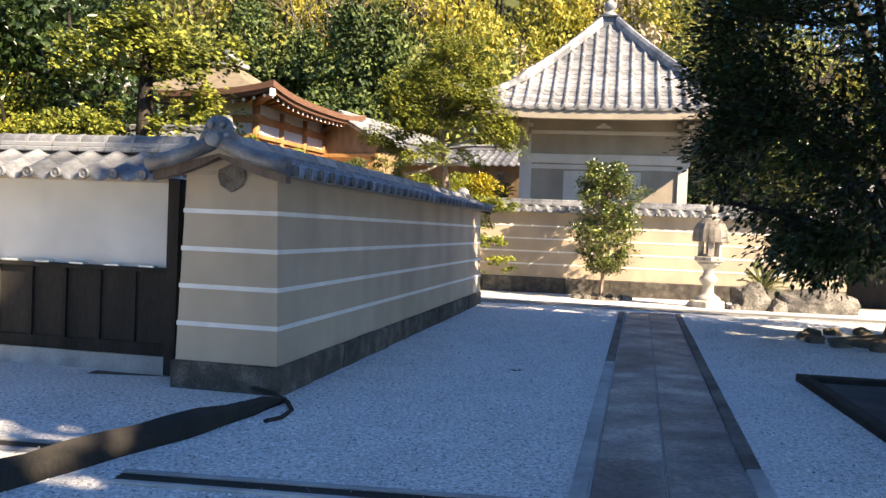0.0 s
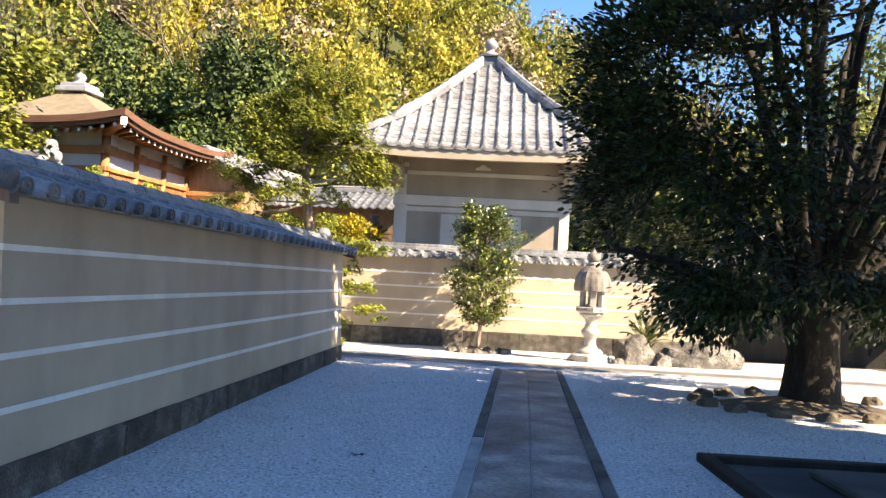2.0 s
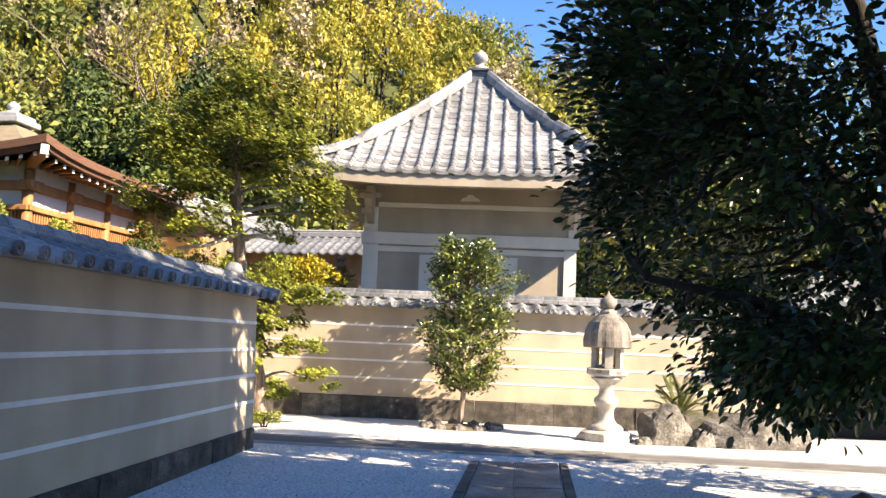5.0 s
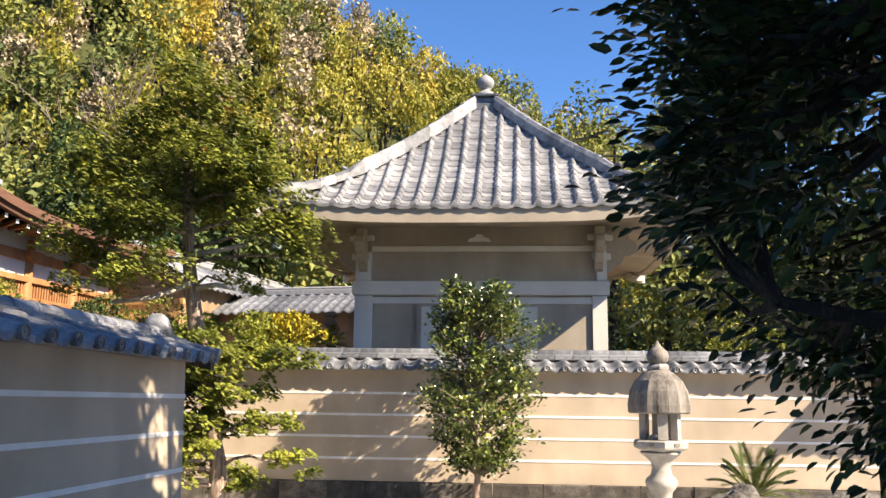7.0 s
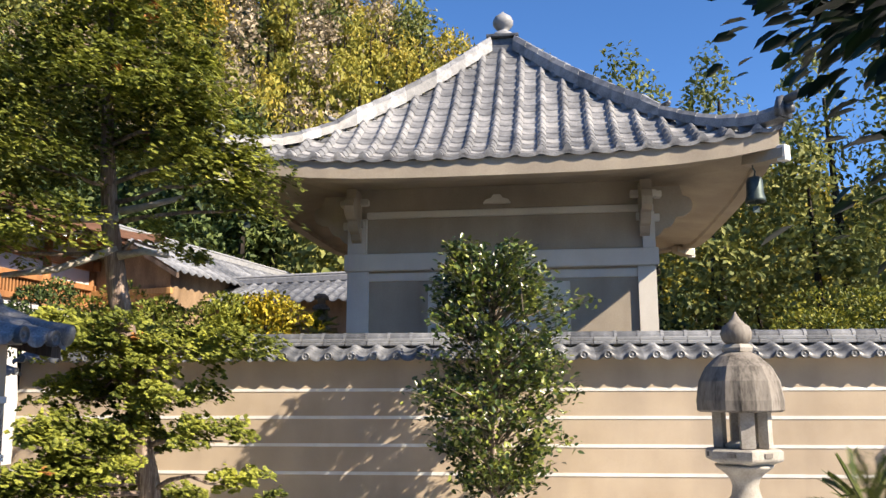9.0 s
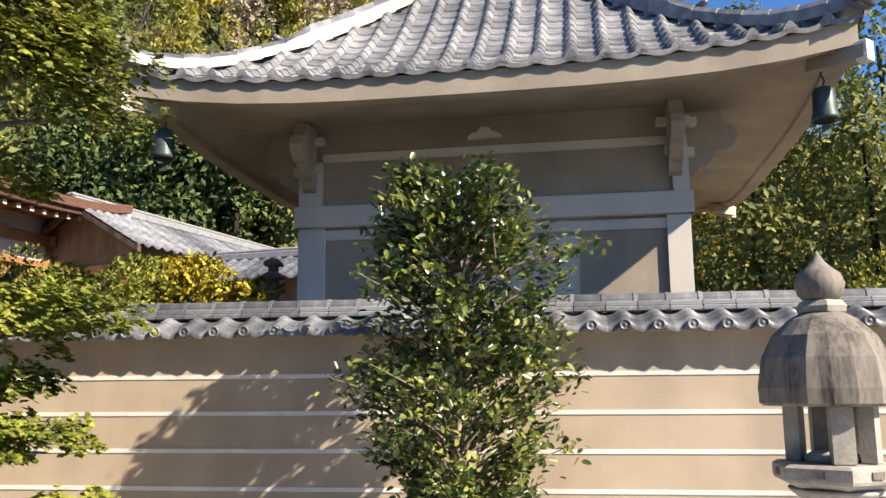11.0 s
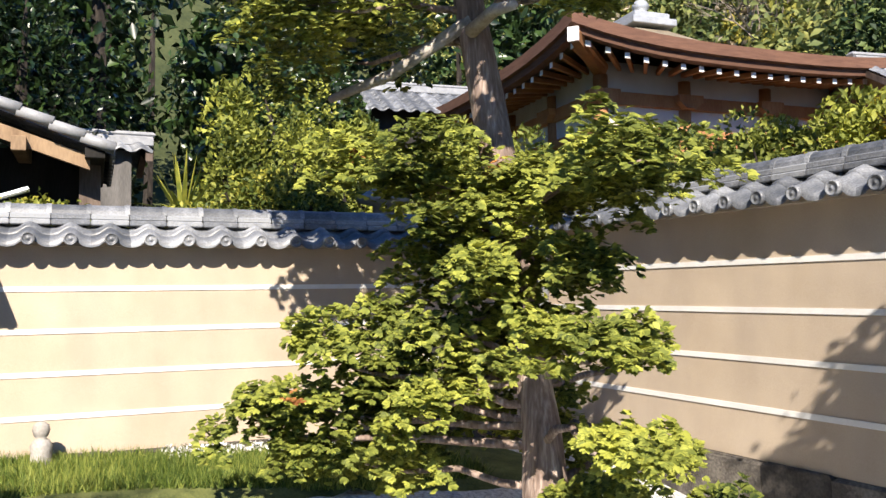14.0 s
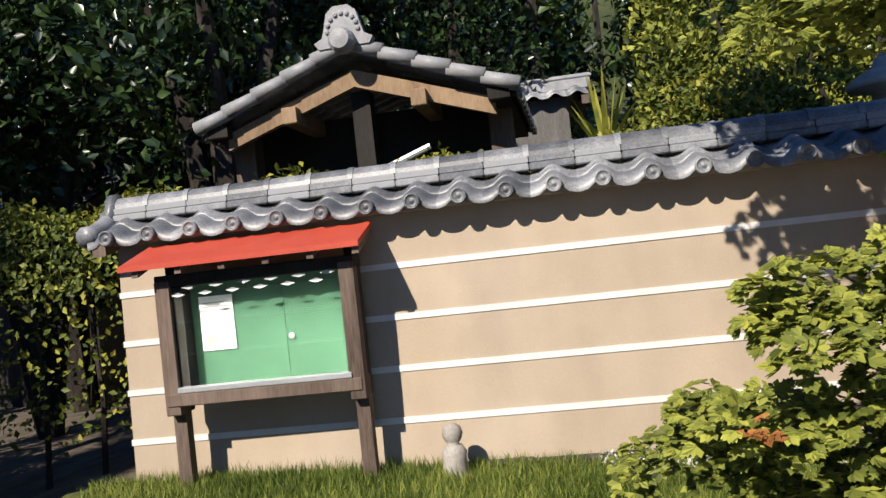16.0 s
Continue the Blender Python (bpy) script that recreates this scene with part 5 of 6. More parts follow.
def big_tree():
    g = Geo()
    for k in range(10):
        a = k * .628
        g.add([(7.7, 13.6, .22)] + [(7.7 + 1.5 * math.cos(a + d), 13.6 + 1.15 * math.sin(a + d), -.02) for d in (0, .628)], [(0, 1, 2)])
    part("mound", g, EARTH, bigtree, "low earth mound", True)
    base = Vector((7.72, 13.6, 0))
    g = Geo()
    g.tube([base + Vector((0, 0, -.1)), base + Vector((0, 0, .25)), base + Vector((.02, 0, .8)), base + Vector((-.03, 0, 1.25)), base + Vector((-.03, .02, 1.7))], [.52, .42, .36, .40, .46], 14)
    part("trunk", g, BARK, bigtree, smooth=True)
    rs = random.Random(11)
    limbs = []
    ends = [(-3.1, -.9, 3.4), (-2.7, 1.4, 4.6), (-1.9, -1.9, 5.2), (-1.5, .6, 6.6), (-.5, -.6, 7.4), (.6, 1.0, 7.2), (1.4, -1.2, 6.6), (2.3, .5, 5.6), (2.9, -.8, 4.2), (-.6, 2.6, 4.6),
            (.7, -2.8, 4.8), (2.0, 2.0, 4.4), (-2.9, .3, 2.2), (-1.2, -2.9, 2.9), (1.5, -2.6, 2.7),
            (1.0, .2, 7.3), (1.9, -.2, 6.8), (.2, -1.4, 7.1), (2.6, 1.2, 5.6), (1.6, 1.6, 6.6), (.1, .9, 7.7), (-.9, -1.3, 6.7), (1.2, -2.0, 5.9), (2.8, -1.6, 5.4)]
    for e in ends:
        e = Vector(e)
        s = Vector((e.x * .07, e.y * .07, 1.2 + rs.uniform(0, .35)))
        c1 = Vector((e.x * .28, e.y * .28, 1.4 + (e.z - 1.4) * .38))
        c2 = Vector((e.x * .62, e.y * .62, 1.4 + (e.z - 1.4) * .78))
        pts = []
        for i in range(9):
            t = i / 8
            p = s * (1 - t) ** 3 + c1 * 3 * t * (1 - t) ** 2 + c2 * 3 * t * t * (1 - t) + e * t ** 3
            pts.append(base + p + Vector((rs.uniform(-.06, .06), rs.uniform(-.06, .06), 0)))
        g = Geo()
        r0 = (.15 if len(limbs) < 12 else .10) if e.z > 4 else .11
        g.tube(pts, [r0 * (1 - .085 * i) for i in range(9)], 8)
        part("limb", g, BARK, bigtree, smooth=True)
        limbs.append(pts)
    allp = [p for l in limbs for p in l[3:]]
    clusters = []
    sx, sy, sz = SUN
    while len(clusters) < 500:
        d = rand_dirs(1)[0]
        r = RNG.uniform(.55, 1.0) ** .5
        p = np.array([7.75, 13.75, 4.3]) + d * r * np.array([3.6, 3.45, 3.75])
        if p[2] < 1.05 or (p[2] < 2.0 and np.hypot(p[0] - 7.7, p[1] - 13.6) < 1.3):
            continue
        if noise.noise(Vector(p * .85)) < -.08:
            continue
        if p[2] > 1.9 and RNG.random() < .86 * smooth(6.3, 7.6, p[0] + .35 * (p[1] - 13.6) * -1):
            continue
        # a thin side of the crown lets sun through to the end of the plaster wall
        k = (p[0] - .85) / sx
        wy, wz = p[1] - k * sy, p[2] - k * sz
        if 16.75 < wy < 18.9 and -.3 < wz < 2.4 and noise.noise(Vector((wy * 2.2, wz * 1.6, 5))) > -.22:
            continue
        clusters.append(p)
    tw = Geo()
    P, D, N, Ls = [], [], [], []
    for p in clusters:
        v = Vector(p)
        q = min(allp, key=lambda a: (a - v).length + .5 * abs(a.z - v.z))
        mid = (v + q) / 2 + Vector((0, 0, -.12))
        tw.tube([q, mid, v], [.035, .022, .009], 4, False)
        k = 82
        o = RNG.normal(size=(k, 3)) * np.array([.25, .25, .17])
        P.append(p + o)
        out = o + (p - np.array([7.75, 13.7, 4.0])) * .12
        D.append(out + RNG.normal(size=(k, 3)) * .15)
        N.append(RNG.normal(size=(k, 3)) * .45 + np.array([0, 0, 1.0]))
        Ls.append(RNG.uniform(.09, .14, k))
    tagged(part("twig", tw, BARK, bigtree), kind="stuff")
    P, D, N, Ls = (np.concatenate(a) for a in (P, D, N, Ls))
    cloud("crown", P, D, N, Ls, Ls * .5, LDARK, bigtree, hexa=True, fold=.16, label="dense dark glossy leaves")


big_tree()

# ---- camellia ----
camellia = thing("camellia", "young camellia with glossy green leaves before the wall", "tree")


def camellia_tree():
    bx, by = 4.48, 23.05
    z0 = ground_z(bx, by)
    g = Geo()
    g.tube([(bx, by, z0 - .1), (bx + .01, by, z0 + .3), (bx + .05, by, .6), (bx + .02, by, 1.2), (bx + .08, by, 2.1), (bx + .05, by, 3.2)], [.07, .058, .05, .042, .03, .012], 9)
    part("trunk", g, BARKP, camellia, smooth=True)
    rs = random.Random(3)
    P, D, N, Ls = [], [], [], []
    tw = Geo()
    for i in range(430):
        t = rs.random() ** .85
        z = .55 + t * 2.95
        rad = 1.13 * smooth(-.45, .35, t) * (1 - .62 * smooth(.72, 1.08, t))
        a = rs.uniform(0, 2 * math.pi)
        rad *= 1 + .42 * noise.noise(Vector((math.cos(a) * 1.3, math.sin(a) * 1.3, z * 1.6)))
        if noise.noise(Vector((math.cos(a) * rad * 2.1 + 4, math.sin(a) * rad * 2.1, z * 2.1))) < -.12:
            continue
        rr = rad * (rs.uniform(.2, 1.0)) ** .55
        e = Vector((bx + .04 + rr * math.cos(a), by + rr * .85 * math.sin(a), z + .12))
        s = Vector((bx + .04, by, max(.5, z - .35)))
        tw.tube([s, (s + e) / 2 + Vector((0, 0, .05)), e], [.012, .009, .004], 4, False)
        k = 54
        f = RNG.random((k, 1)) ** .7
        p = np.array(s)[None] * (1 - f) + np.array(e)[None] * f + RNG.normal(size=(k, 3)) * .065
        keep = f[:, 0] > .45
        o = np.array([math.cos(a), math.sin(a), .25])
        P.append(p[keep])
        D.append((RNG.normal(size=(k, 3)) * .7 + o)[keep])
        N.append((RNG.normal(size=(k, 3)) * .45 + np.array([.1, -.25, .8]))[keep])
        Ls.append(RNG.uniform(.064, .102, k)[keep])
    for i in range(14):
        a, r = rs.uniform(0, 6.28), rs.uniform(.1, .75)
        p = Vector((bx + r * math.cos(a), by + r * math.sin(a), 3.45 - r * .55))
        tw.tube([p - Vector((0, 0, .4)), p + Vector((rs.uniform(-.05, .05), 0, .12))], [.008, .004], 4, False)
        k = 9
        P.append(np.array(p)[None] + RNG.normal(size=(k, 3)) * .03 + np.linspace(-.25, .12, k)[:, None] * np.array([0, 0, 1]))
        D.append(RNG.normal(size=(k, 3)) * .5 + np.array([0, 0, .9]))
        N.append(RNG.normal(size=(k, 3)) * .6 + np.array([0, -.6, .4]))
        Ls.append(RNG.uniform(.06, .09, k))
    tagged(part("twig", tw, TWIGD, camellia), kind="stuff")
    P, D, N, Ls = (np.concatenate(a) for a in (P, D, N, Ls))
    cloud("crown", P, D, N, Ls, Ls * .52, LCAM, camellia, hexa=True, fold=.14, label="glossy oval leaves")
    g = Geo()
    g.lathe([(.62, 0), (.5, .05), (.2, .08), (.0, .09)], 14, Matrix.Translation((bx, by, z0 - .01)))
    part("mound", g, EARTH, camellia, "small earth mound")


camellia_tree()


# ---- trained cypress with cloud pads ----
def pad_leaves(P, D, N, L, c, rx, ry, rz, k):
    """Fan-shaped sprays spreading over the lumps of a cloud of foliage, drooping at its rim."""
    c = np.asarray(c, float)
    lump = max(5, int(12 * rx * ry / .3))
    la = RNG.uniform(0, 2 * math.pi, lump)
    lr = RNG.random(lump) ** .5 * .85
    lc = np.stack([lr * np.cos(la) * rx, lr * np.sin(la) * ry, (RNG.uniform(-.7, .8, lump) - .5 * lr) * rz], 1)
    fans, blades = max(20, k // 6), 6
    which = RNG.integers(0, lump, fans)
    a = RNG.uniform(0, 2 * math.pi, fans)
    r = RNG.random(fans) ** .5
    s = min(rx, ry) * .40
    o = c + lc[which] + np.stack([r * np.cos(a) * s, r * np.sin(a) * s, (1 - r * r) * rz * .6 - .35 * rz * RNG.random(fans)], 1)
    d = np.stack([np.cos(a), np.sin(a), .35 - .75 * r], 1) + RNG.normal(size=(fans, 3)) * .22
    d = d / np.linalg.norm(d, axis=1, keepdims=True)
    n = np.array([.42, -.3, .85]) + np.stack([np.cos(a), np.sin(a), 0 * a], 1) * r[:, None] * .5 + RNG.normal(size=(fans, 3)) * .22
    n = n - d * np.sum(n * d, axis=1, keepdims=True)
    n = n / np.linalg.norm(n, axis=1, keepdims=True)
    side = np.cross(d, n)
    size = RNG.uniform(.036, .062, fans)
    for j in range(blades):
        ang = (j - 2.5) * .42 + RNG.normal(size=fans) * .1
        ln = size * (1.0 - .09 * abs(j - 2.5)) * RNG.uniform(.85, 1.15, fans)
        v = d * np.cos(ang)[:, None] + side * np.sin(ang)[:, None]
        P.append(o + v * ln[:, None] * .55)
        D.append(v)
        N.append(n + RNG.normal(size=(fans, 3)) * .12)
        L.append(ln)


def pad_tree(name, label, trunk, radii, pads, leaf_mat, bark, density=3400, size=1.0, red=0, group=""):
    t = thing(name, label, "tree", group=group)
    g = Geo()
    g.tube(trunk, radii, 11)
    part("trunk", g, bark, t, smooth=True)
    P, D, N, L = [], [], [], []
    rs = random.Random(8)
    tr = [Vector(p) for p in trunk]
    full = []
    for x, y, z, rx, ry, rz in pads:
        full.append((x, y, z, rx * 1.15, ry * 1.15, rz * (1.35 if z < 3 else 1.9)))
        for _ in range(2):
            full.append((x + rs.uniform(-.4, .4), y + rs.uniform(-.4, .4), z + rs.uniform(-.26, .2), rx * .6, ry * .62, rz * 1.35))
    for n_, (x, y, z, rx, ry, rz) in enumerate(full):
        pad_leaves(P, D, N, L, (x, y, z), rx, ry, rz, int(density * rx * ry) + 150)
        if n_ % 3:
            continue
        v = Vector((x, y, z - rz * .5))
        best = min(((a.lerp(b, u)) for a, b in zip(tr, tr[1:]) for u in (0, .25, .5, .75)), key=lambda q: (q - v).length + abs(q.z - v.z + .1) * .6)
        mid = (best + v) / 2 + Vector((rs.uniform(-.1, .1), rs.uniform(-.1, .1), rs.uniform(-.05, .16)))
        g = Geo()
        g.tube([best, best.lerp(mid, .5) + Vector((0, 0, rs.uniform(-.05, .05))), mid, mid.lerp(v, .55) + Vector((rs.uniform(-.06, .06), 0, -.03)), v], [.032, .027, .022, .016, .008], 6)
        part("branch", g, BARKP if bark is BARKP else BARK, t, smooth=True)
    P, D, N, L = (np.concatenate(a) for a in (P, D, N, L))
    L = L * size
    if red:
        pick = np.zeros(len(P), bool)
        for _ in range(red):
            q = P[RNG.integers(0, len(P))]
            pick |= np.linalg.norm(P - q, axis=1) < .075
        cloud("withered_spray", P[pick], D[pick], N[pick], L[pick], L[pick] * .6, LRED, t, label="withered orange sprays")
        P, D, N, L = P[~pick], D[~pick], N[~pick], L[~pick]
    cloud("crown", P, D, N, L, L * .5, leaf_mat, t, hexa=False, tip=.62, fold=.1, label="layered flat green sprays")
    return t


PADS = [(-.2, 22.2, 6.45, .55, .5, .22), (.35, 22.4, 6.3, .5, .5, .2), (-.35, 22.2, 5.95, .75, .6, .22), (.65, 22.3, 5.85, .6, .55, .2), (1.0, 22.4, 5.35, .55, .5, .2),
        (-.85, 22.2, 5.4, .75, .6, .22), (.1, 21.9, 5.25, .7, .6, .2), (.75, 22.0, 4.85, .65, .6, .2), (-.1, 22.6, 4.7, .7, .6, .2), (-1.2, 22.1, 4.85, .75, .6, .2),
        (-.75, 22.0, 4.45, .75, .6, .2), (-1.55, 22.3, 4.05, .7, .55, .18), (1.2, 22.2, 4.3, .6, .55, .2), (1.75, 22.4, 4.05, .42, .5, .2), (1.45, 22.1, 4.5, .42, .4, .16),
        (-.45, 21.9, 3.6, .55, .5, .16), (-1.2, 22.5, 3.5, .5, .45, .14), (.5, 23.1, 4.9, .7, .6, .2), (-.6, 23.1, 5.4, .8, .6, .2), (.55, 22.9, 3.55, .35, .4, .12),
        (-.05, 22.2, 2.45, .55, .5, .15), (.0, 22.75, 2.3, .6, .6, .15), (.4, 23.45, 2.4, .55, .5, .14), (.75, 23.0, 2.35, .6, .5, .14), (1.25, 22.6, 2.28, .6, .45, .14), (1.7, 22.5, 2.3, .35, .35, .11),
        (.05, 22.6, 1.88, .4, .4, .12), (.9, 22.4, 1.80, .38, .35, .11), (.55, 22.4, 1.65, .35, .3, .1),
        (-.25, 22.2, 1.35, .42, .4, .14), (-.40, 21.8, .95, .5, .45, .16), (-.1, 22.4, 1.02, .5, .4, .14), (-.30, 22.05, .58, .55, .45, .15), (-.15, 21.85, 1.2, .35, .35, .12), (.12, 22.9, 1.1, .3, .3, .1),
        (.45, 23.6, 1.15, .35, .3, .1), (1.2, 22.3, 1.30, .35, .3, .1), (1.45, 22.3, 1.28, .3, .28, .1), (1.55, 22.3, .82, .38, .3, .1), (.5, 23.5, .52, .45, .4, .12), (.2, 22.1, .98, .35, .3, .12), (.9, 22.9, .45, .4, .35, .1),
        (-.65, 21.55, .75, .32, .3, .1), (.2, 22.5, 1.5, .42, .4, .14), (.1, 23.2, 1.7, .45, .4, .14), (-.2, 22.9, .7, .4, .4, .14),
        (.35, 22.95, 1.35, .35, .35, .12), (-.35, 22.6, 1.75, .4, .4, .13), (.25, 22.6, 2.05, .4, .4, .12), (-.7, 21.6, .95, .28, .26, .1)]
pad_tree("cypress_tree", "old trained cypress with layered pads and pale peeling trunk",
         [(.64, 22.75, -.3), (.60, 22.78, .25), (.55, 22.8, .75), (.42, 22.8, 1.25), (.38, 22.8, 1.65), (.24, 22.8, 2.2), (.08, 22.8, 2.85), (-.05, 22.72, 3.7), (-.1, 22.6, 4.6), (-.12, 22.5, 5.4), (-.1, 22.4, 6.4)],
         [.2, .15, .12, .11, .11, .12, .12, .10, .08, .05, .02], PADS, LCYP, BARKP, 12800, 1.12, 9)
g = Geo()
for a, b, c in (((.1, 22.6, 3.82), (.35, 22.55, 3.86), (.85, 22.5, 3.98)), ((.1, 22.65, 3.3), (.4, 22.6, 3.35), (.7, 22.5, 3.28)), ((.05, 22.7, 3.75), (-.4, 22.5, 3.7), (-.7, 22.4, 4.0)), ((.05, 22.7, 3.4), (-.5, 22.4, 3.1), (-1.0, 22.2, 3.0))):
    g = Geo()
    g.tube([a, b, c], [.05, .042, .03], 7)
    part("dead_branch", g, TWIG, bpy.data.objects["cypress_tree"], "pale bare branch", True)

pine_pads = [(-5.4, 15, 5.2, .55, .5, .2), (-5.9, 15, 4.85, .6, .5, .2), (-4.9, 15, 4.8, .6, .5, .2), (-6.2, 14.8, 4.4, .6, .5, .18), (-5.3, 14.7, 4.45, .6, .5, .2), (-4.4, 14.9, 4.45, .6, .5, .18), (-4.0, 15, 4.55, .4, .4, .15),
             (-4.5, 14.9, 3.8, .6, .5, .18), (-4.2, 14.9, 3.45, .5, .45, .15), (-5.9, 15.2, 3.3, .5, .4, .2), (-6.3, 15, 3.1, .6, .45, .2), (-4.9, 14.8, 3.15, .5, .4, .15)]
pad_tree("pine_tree", "trimmed pine rising behind the white wall", [(-5.35, 15, -.1), (-5.3, 15, 2), (-5.32, 15, 3.6), (-5.3, 15, 4.4), (-5.4, 15, 5.2)], [.2, .17, .14, .09, .03], pine_pads, LCYP, BARK, 4200, 1.8)


# ---- clipped bushes, hedges, yellow shrub and other garden plants ----
def bush(name, label, c, r, k, leaf, material, category="shrub", droop=0):
    t = thing(name, label, category)
    p, d = crown_points(c, r, k, .8, 16)
    z0 = ground_z(c[0], c[1]) - .05
    p[:, 2] = np.maximum(p[:, 2], z0 + .05)
    ln = RNG.uniform(.7, 1.3, k) * leaf
    cloud("foliage", p, d + RNG.normal(size=d.shape) * .7, d + RNG.normal(size=d.shape) * .5 + np.array([0, 0, .3]), ln, ln * .55, material, t)
    g = Geo()
    for i in range(4):
        a = i * 1.6
        g.tube([(c[0], c[1], z0), (c[0] + .3 * r[0] * math.cos(a), c[1] + .3 * r[1] * math.sin(a), c[2] - .2 * r[2]), (c[0] + .6 * r[0] * math.cos(a), c[1] + .6 * r[1] * math.sin(a), c[2] + .4 * r[2])],
               [.06 * max(r), .04 * max(r), .01], 5)
    part("stem", g, BARK, t)
    return t


bush("azalea_bush", "large rounded yellow-green bush behind the white wall", (-7.6, 15.0, 3.1), (1.35, 1.1, 1.0), 9000, .075, LHEDGE)
bush("azalea_bush", "yellow clipped bush on the bank", (-10.5, 17.5, 4.2), (1.7, 1.3, .6), 6000, .08, LHEDGE)
bush("evergreen_shrub", "dark green shrub behind the white wall", (-6.1, 14.4, 2.7), (.8, .8, .7), 4500, .08, LCYP)
bush("evergreen_shrub", "green shrub behind the white wall", (-4.2, 14.2, 2.2), (1.4, .8, .6), 5000, .08, LCYP)
bush("yellow_shrub", "shrub with bright yellow autumn leaves", (1.2, 27.0, 2.9), (.85, .5, .72), 2600, .085, LYEL)
bush("evergreen_shrub", "green shrub beside the yellow one", (.7, 26.9, 2.75), (.75, .5, .62), 2400, .08, LCYP)
bush("evergreen_shrub", "green shrub before the tiled house", (-.7, 27.4, 2.75), (.8, .6, .7), 3500, .08, LCYP)
bush("evergreen_shrub", "dense green shrub before the tiled house", (-1.9, 28.4, 2.9), (.9, .7, .8), 3500, .08, LCYP)
bush("evergreen_shrub", "dark rounded shrub before the timber hall", (-3.2, 28.7, 3.0), (1.0, .8, .95), 5200, .08, LPINE)
bush("evergreen_shrub", "green shrub beside the timber hall steps", (-4.6, 29.2, 2.8), (.9, .8, .85), 4200, .08, LHEDGE)
bush("red_azalea", "low russet azalea beyond the wall", (-3.6, 25.2, 2.35), (.55, .8, .32), 2200, .05, LRED)
bush("evergreen_shrub", "green shrub beyond the western wall", (-4.3, 23.6, 2.45), (.7, 1.0, .55), 4000, .07, LHEDGE)
bush("evergreen_shrub", "clipped green shrub beyond the wall", (-4.4, 22.3, 2.25), (.6, .8, .5), 3500, .06, LHEDGE)
bush("clipped_hedge", "rounded clipped hedge before the old house", (-9.0, 30.5, 3.6), (1.3, 2.2, .9), 6000, .09, LHEDGE)
bush("clipped_hedge", "long rounded hedge beyond the far wall", (15.5, 33.0, 3.0), (3.6, 1.6, 1.5), 9000, .11, LHEDGE)
bush("low_shrub", "low dark shrub at the foot of the wall", (.78, 21.9, .02), (.35, .2, .12), 700, .05, LCYP)
for i, (x, y, h) in enumerate(((-5.6, 25.3, 4.1), (-6.6, 24.0, 4.6), (-6.2, 27.4, 4.0), (-4.6, 27.2, 3.9), (-8.0, 25.8, 5.0))):
    bush("young_conifer", "feathery green conifer in the garden", (x, y, h * .62), (.75, .75, h * .42), 5200, .10, LCYP, "tree")
for i, (x, y, h) in enumerate(((-11.5, 19.0, 8), (-12.5, 22.0, 9), (-11.0, 15.5, 8), (-10.5, 27, 7), (-9.5, 12.0, 8), (-8.6, 15.9, 6.5), (-8.0, 18.6, 8), (-9.8, 20.2, 8))):
    bush("dark_conifer", "tall dark conifer in the shade", (x, y, h * .6), (1.7, 1.7, h * .42), 6500, .17, LDARK, "tree")


def hedge():
    t = thing("hedge", "clipped yellow-green hedge behind the gate wall", "hedge")
    k = 15000
    x = RNG.uniform(0, 6.2, k)
    a = RNG.random(k) * math.pi
    y = np.cos(a) * .62
    z = 1.35 + np.where(np.sin(a) > .35, np.sin(a) * 1.05, -1.3 * RNG.random(k) + .5)
    z = z + .07 * np.sin(x * 5) + RNG.normal(size=k) * .05
    m = np.array([-5.2, 15.6, 0])
    u, v = np.array([.14, .99, 0]), np.array([-.99, .14, 0])
    p = m + x[:, None] * u + y[:, None] * v + z[:, None] * np.array([0, 0, 1])
    n = np.cos(a)[:, None] * v + np.sin(a)[:, None] * np.array([0, 0, 1])
    ln = RNG.uniform(.04, .085, k)
    cloud("foliage", p, rand_dirs(k), n + RNG.normal(size=(k, 3)) * .4, ln, ln * .6, LHEDGE, t)
    for i in range(12):
        g = Geo()
        q = m + (i + .4) * .5 * u
        g.tube([(q[0], q[1], -.1), (q[0] + .05, q[1] + .08, .8), (q[0] - .05, q[1], 1.7)], [.03, .025, .015], 5)
        part("stem", g, BARK, t)


hedge()


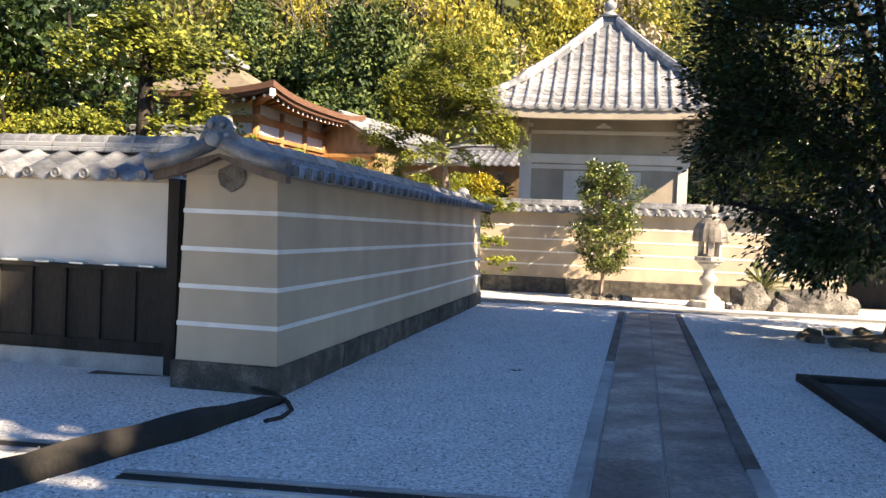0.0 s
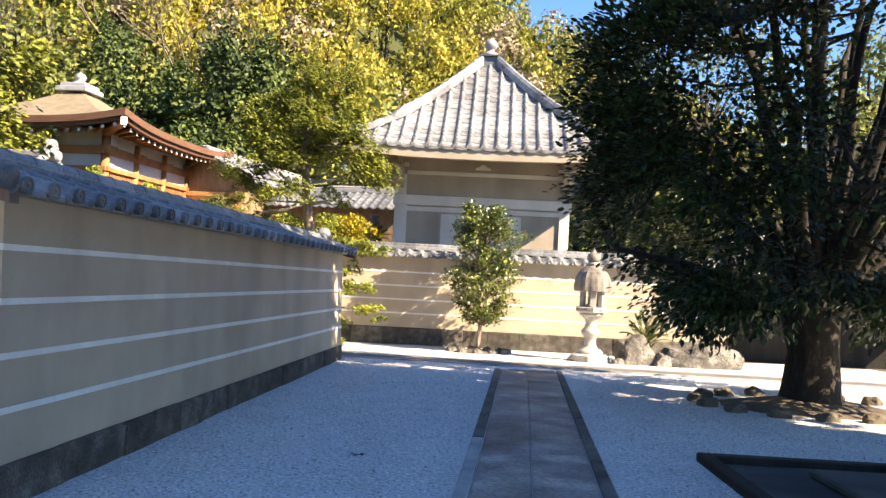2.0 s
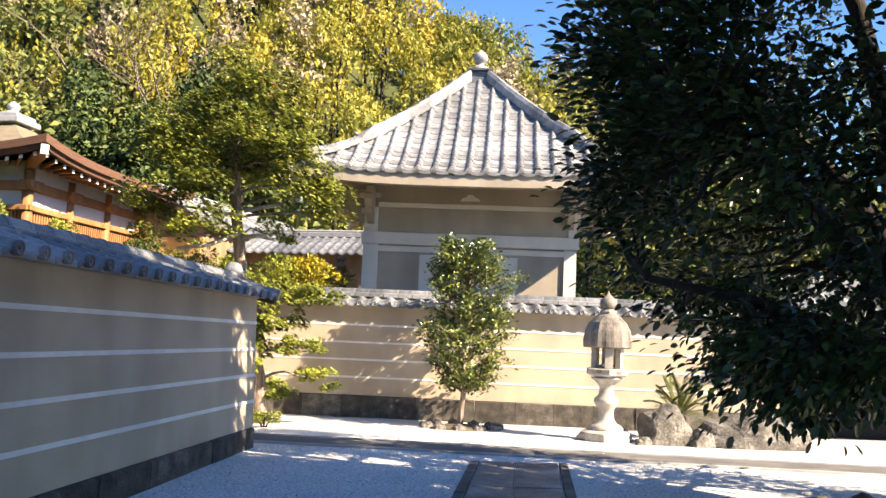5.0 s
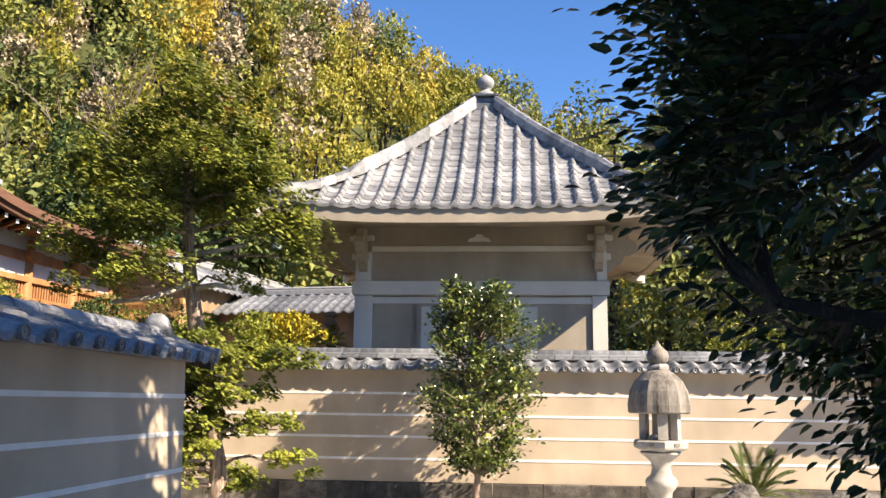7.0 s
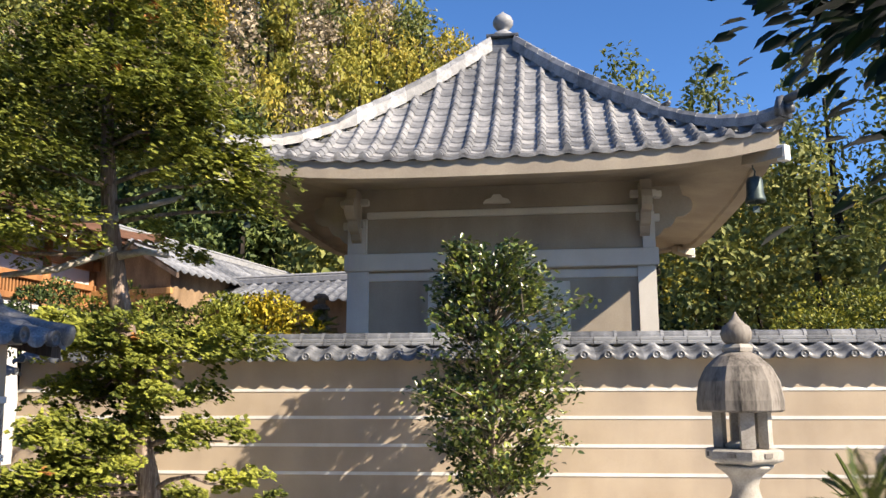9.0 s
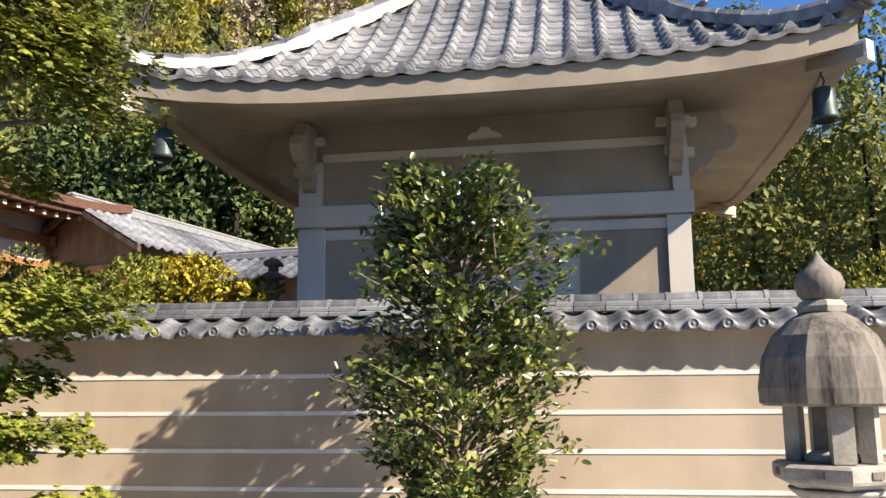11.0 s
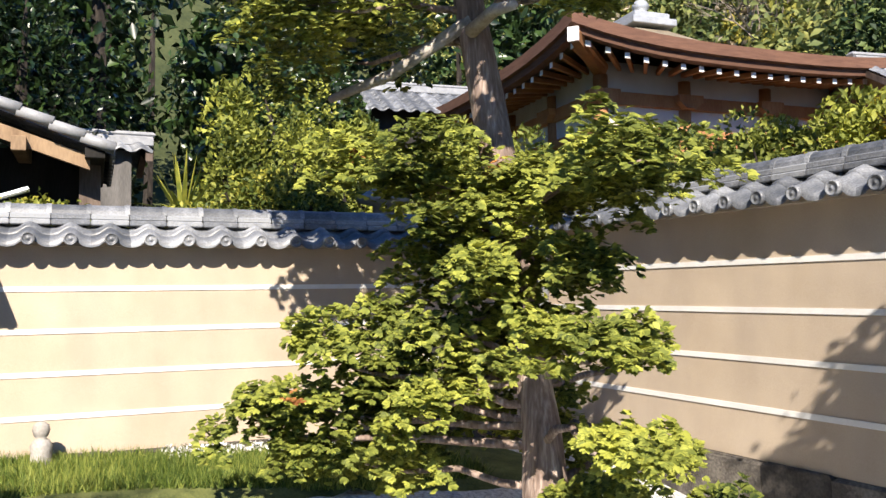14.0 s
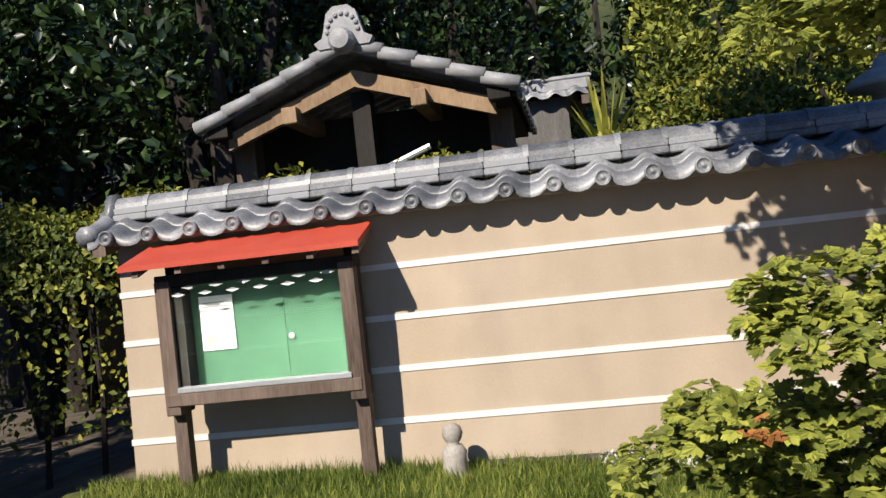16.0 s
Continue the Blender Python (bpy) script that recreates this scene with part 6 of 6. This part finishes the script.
def frond_plant(name, label, x, y, z0, count, length, width, material, rise, leaflets=True, group=""):
    t = thing(name, label, "plant")
    rs = random.Random(int(x * 10))
    for i in range(count):
        a = i * 2.399
        el = rise[0] + (rise[1] - rise[0]) * (i / count)
        pts = []
        for k in range(9):
            s = k / 8
            r = length * s * math.cos(el) * (1 - .12 * s)
            z = length * (s * math.sin(el) - .42 * s * s * math.cos(el))
            pts.append(np.array([x + r * math.cos(a), y + r * math.sin(a), z0 + z]))
        if leaflets:
            P, D, N = [], [], []
            for k in range(46):
                s = .14 + .86 * k / 46
                j = min(7, int(s * 8))
                f = s * 8 - j
                p = pts[j] * (1 - f) + pts[j + 1] * f
                d = pts[j + 1] - pts[j]
                d = d / np.linalg.norm(d)
                side = np.cross(d, [0, 0, 1])
                side = side / np.linalg.norm(side)
                for sg in (-1, 1):
                    v = side * sg + d * .55 + np.array([0, 0, .25])
                    ll = .16 * math.sin(math.pi * min(1, s * .85 + .12)) + .03
                    P.append(p + v * ll * .5)
                    D.append(v)
                    N.append(np.array([0, 0, 1.0]))
            cloud("frond", P, D, N, .17, width, material, t, fold=.1)
        else:
            g = Geo()
            side = np.array([-math.sin(a), math.cos(a), 0])
            for k, p in enumerate(pts):
                w = width * (1 - (k / 8) ** 2) + .002
                g.v += [tuple(p + side * w), tuple(p - side * w)]
            g.f += [(2 * k, 2 * k + 1, 2 * k + 3, 2 * k + 2) for k in range(8)]
            part("blade", g, material, t)
    g = Geo()
    g.lathe([(.13, z0 - .45), (.15, z0 - .2), (.12, z0), (.02, z0 + .06)], 10, Matrix.Translation((x, y, 0)))
    part("stump", g, BARK, t)


frond_plant("cycad", "spreading green cycad behind the boulders", 8.55, 22.0, .28, 26, .95, .018, LPALM, (.25, 1.35))
frond_plant("yucca", "tall blade-leaved plant with yellowing leaves beyond the wall", -4.55, 22.35, 2.35, 22, .85, .028, LHEDGE, (.5, 1.5), False)
frond_plant("fan_palm", "small dark palm beside the yellow shrub", 2.05, 27.2, 2.75, 12, .55, .014, LPALM, (.2, 1.2))

# garden lantern and little pagoda
gl2 = thing("garden_lantern", "small pale stone lantern among the shrubs", "lantern", Matrix.Translation((-3.65, 24.35, 0)))
g = Geo()
g.lathe([(.14, -.1), (.12, 2.3), (.12, 2.42)], 10)
part("shaft", g, STONEL, gl2)
g = Geo()
g.lathe([(.12, 2.42), (.13, 2.56), (.30, 2.60), (.31, 2.64), (.2, 2.72), (.1, 2.76), (.09, 2.82), (.01, 2.88)], 12)
part("cap", g, STONEL, gl2, smooth=True)
pg = thing("stone_pagoda", "small dark stone pagoda of stacked roofs by the hall", "pagoda", Matrix.Translation((2.0, 28.6, 0)))
for i in range(7):
    g = Geo()
    w = .34 - .03 * i
    z = 2.2 + i * .2
    g.lathe([(w * .6, z), (w * .6, z + .09), (w * 1.2, z + .10), (w * 1.1, z + .15), (w * .6, z + .2)], 4)
    part("tier", g, STONEC, pg)
g = Geo()
g.lathe([(.3, -.2), (.26, 2.2)], 4)
part("shaft", g, STONEC, pg)

# ---- grass strip, statue, paving edge by the notice board ----
def grass_strip():
    k = 42000
    s = RNG.random(k) * 5.6
    w = RNG.random(k) * (1.5 + .15 * np.sin(s * 1.7))
    y = 18.1 + s
    x = -3.3 + .23 * (y - 20.3) + .02 + w
    z = np.array([ground_z(a, b) for a, b in zip(x, y)]) + .02
    ln = RNG.uniform(.06, .17, k)
    d = np.stack([RNG.normal(size=k) * .45, RNG.normal(size=k) * .45, np.ones(k)], 1)
    p = np.stack([x, y, z], 1) + d / np.linalg.norm(d, axis=1, keepdims=True) * ln[:, None] * .45
    n = RNG.normal(size=(k, 3))
    ob = cloud("grass", p, d, n, ln, .009, LGRASS, tip=.25)
    tagged(ob, "tufted green grass along the wall foot", "grass", kind="stuff")
    g = Geo()
    n = 24
    for i in range(n + 1):
        y = 17.8 + 6.6 * i / n
        xw = -3.3 + .23 * (y - 20.3)
        for o in (-.1, .5, 1.55 + .08 * math.sin(i), 1.72 + .08 * math.sin(i)):
            g.v.append((xw + o, y, ground_z(xw + o, y) + (.045 if o < 1.65 else -.03)))
    for i in range(n):
        for k in range(3):
            a = 4 * i + k
            g.f.append((a, a + 1, a + 5, a + 4))
    ob = part("ground_grass_bed", g, MOSS, smooth=True)
    tagged(ob, "mossy earth under the grass strip", "bed", kind="structure")


grass_strip()
g = Geo()
g.lathe([(.085, 0), (.09, .03), (.075, .12), (.085, .17), (.06, .215), (.035, .225), (.055, .25), (.068, .29), (.06, .33), (.03, .355), (.005, .36)], 14)
st = part("stone_statue", g, STONEL, smooth=True, m=Matrix.Translation((-2.93, 20.65, ground_z(-2.93, 20.65) + .04)))
tagged(st, "small worn stone figure standing in the grass", "statue")
# weeds and fallen blossom by the stone footing
k = 700
y = RNG.uniform(21.6, 23.3, k)
x = -3.3 + .23 * (y - 20.3) + .05 + RNG.random(k) * .25
z = np.array([ground_z(a, b) for a, b in zip(x, y)]) + .05 + RNG.random(k) * .1
ob = cloud("wall_weeds", np.stack([x, y, z], 1), rand_dirs(k), rand_dirs(k), .04, .025, STRIPE)
tagged(ob, "small pale blossoms at the wall foot", "weeds", kind="stuff")
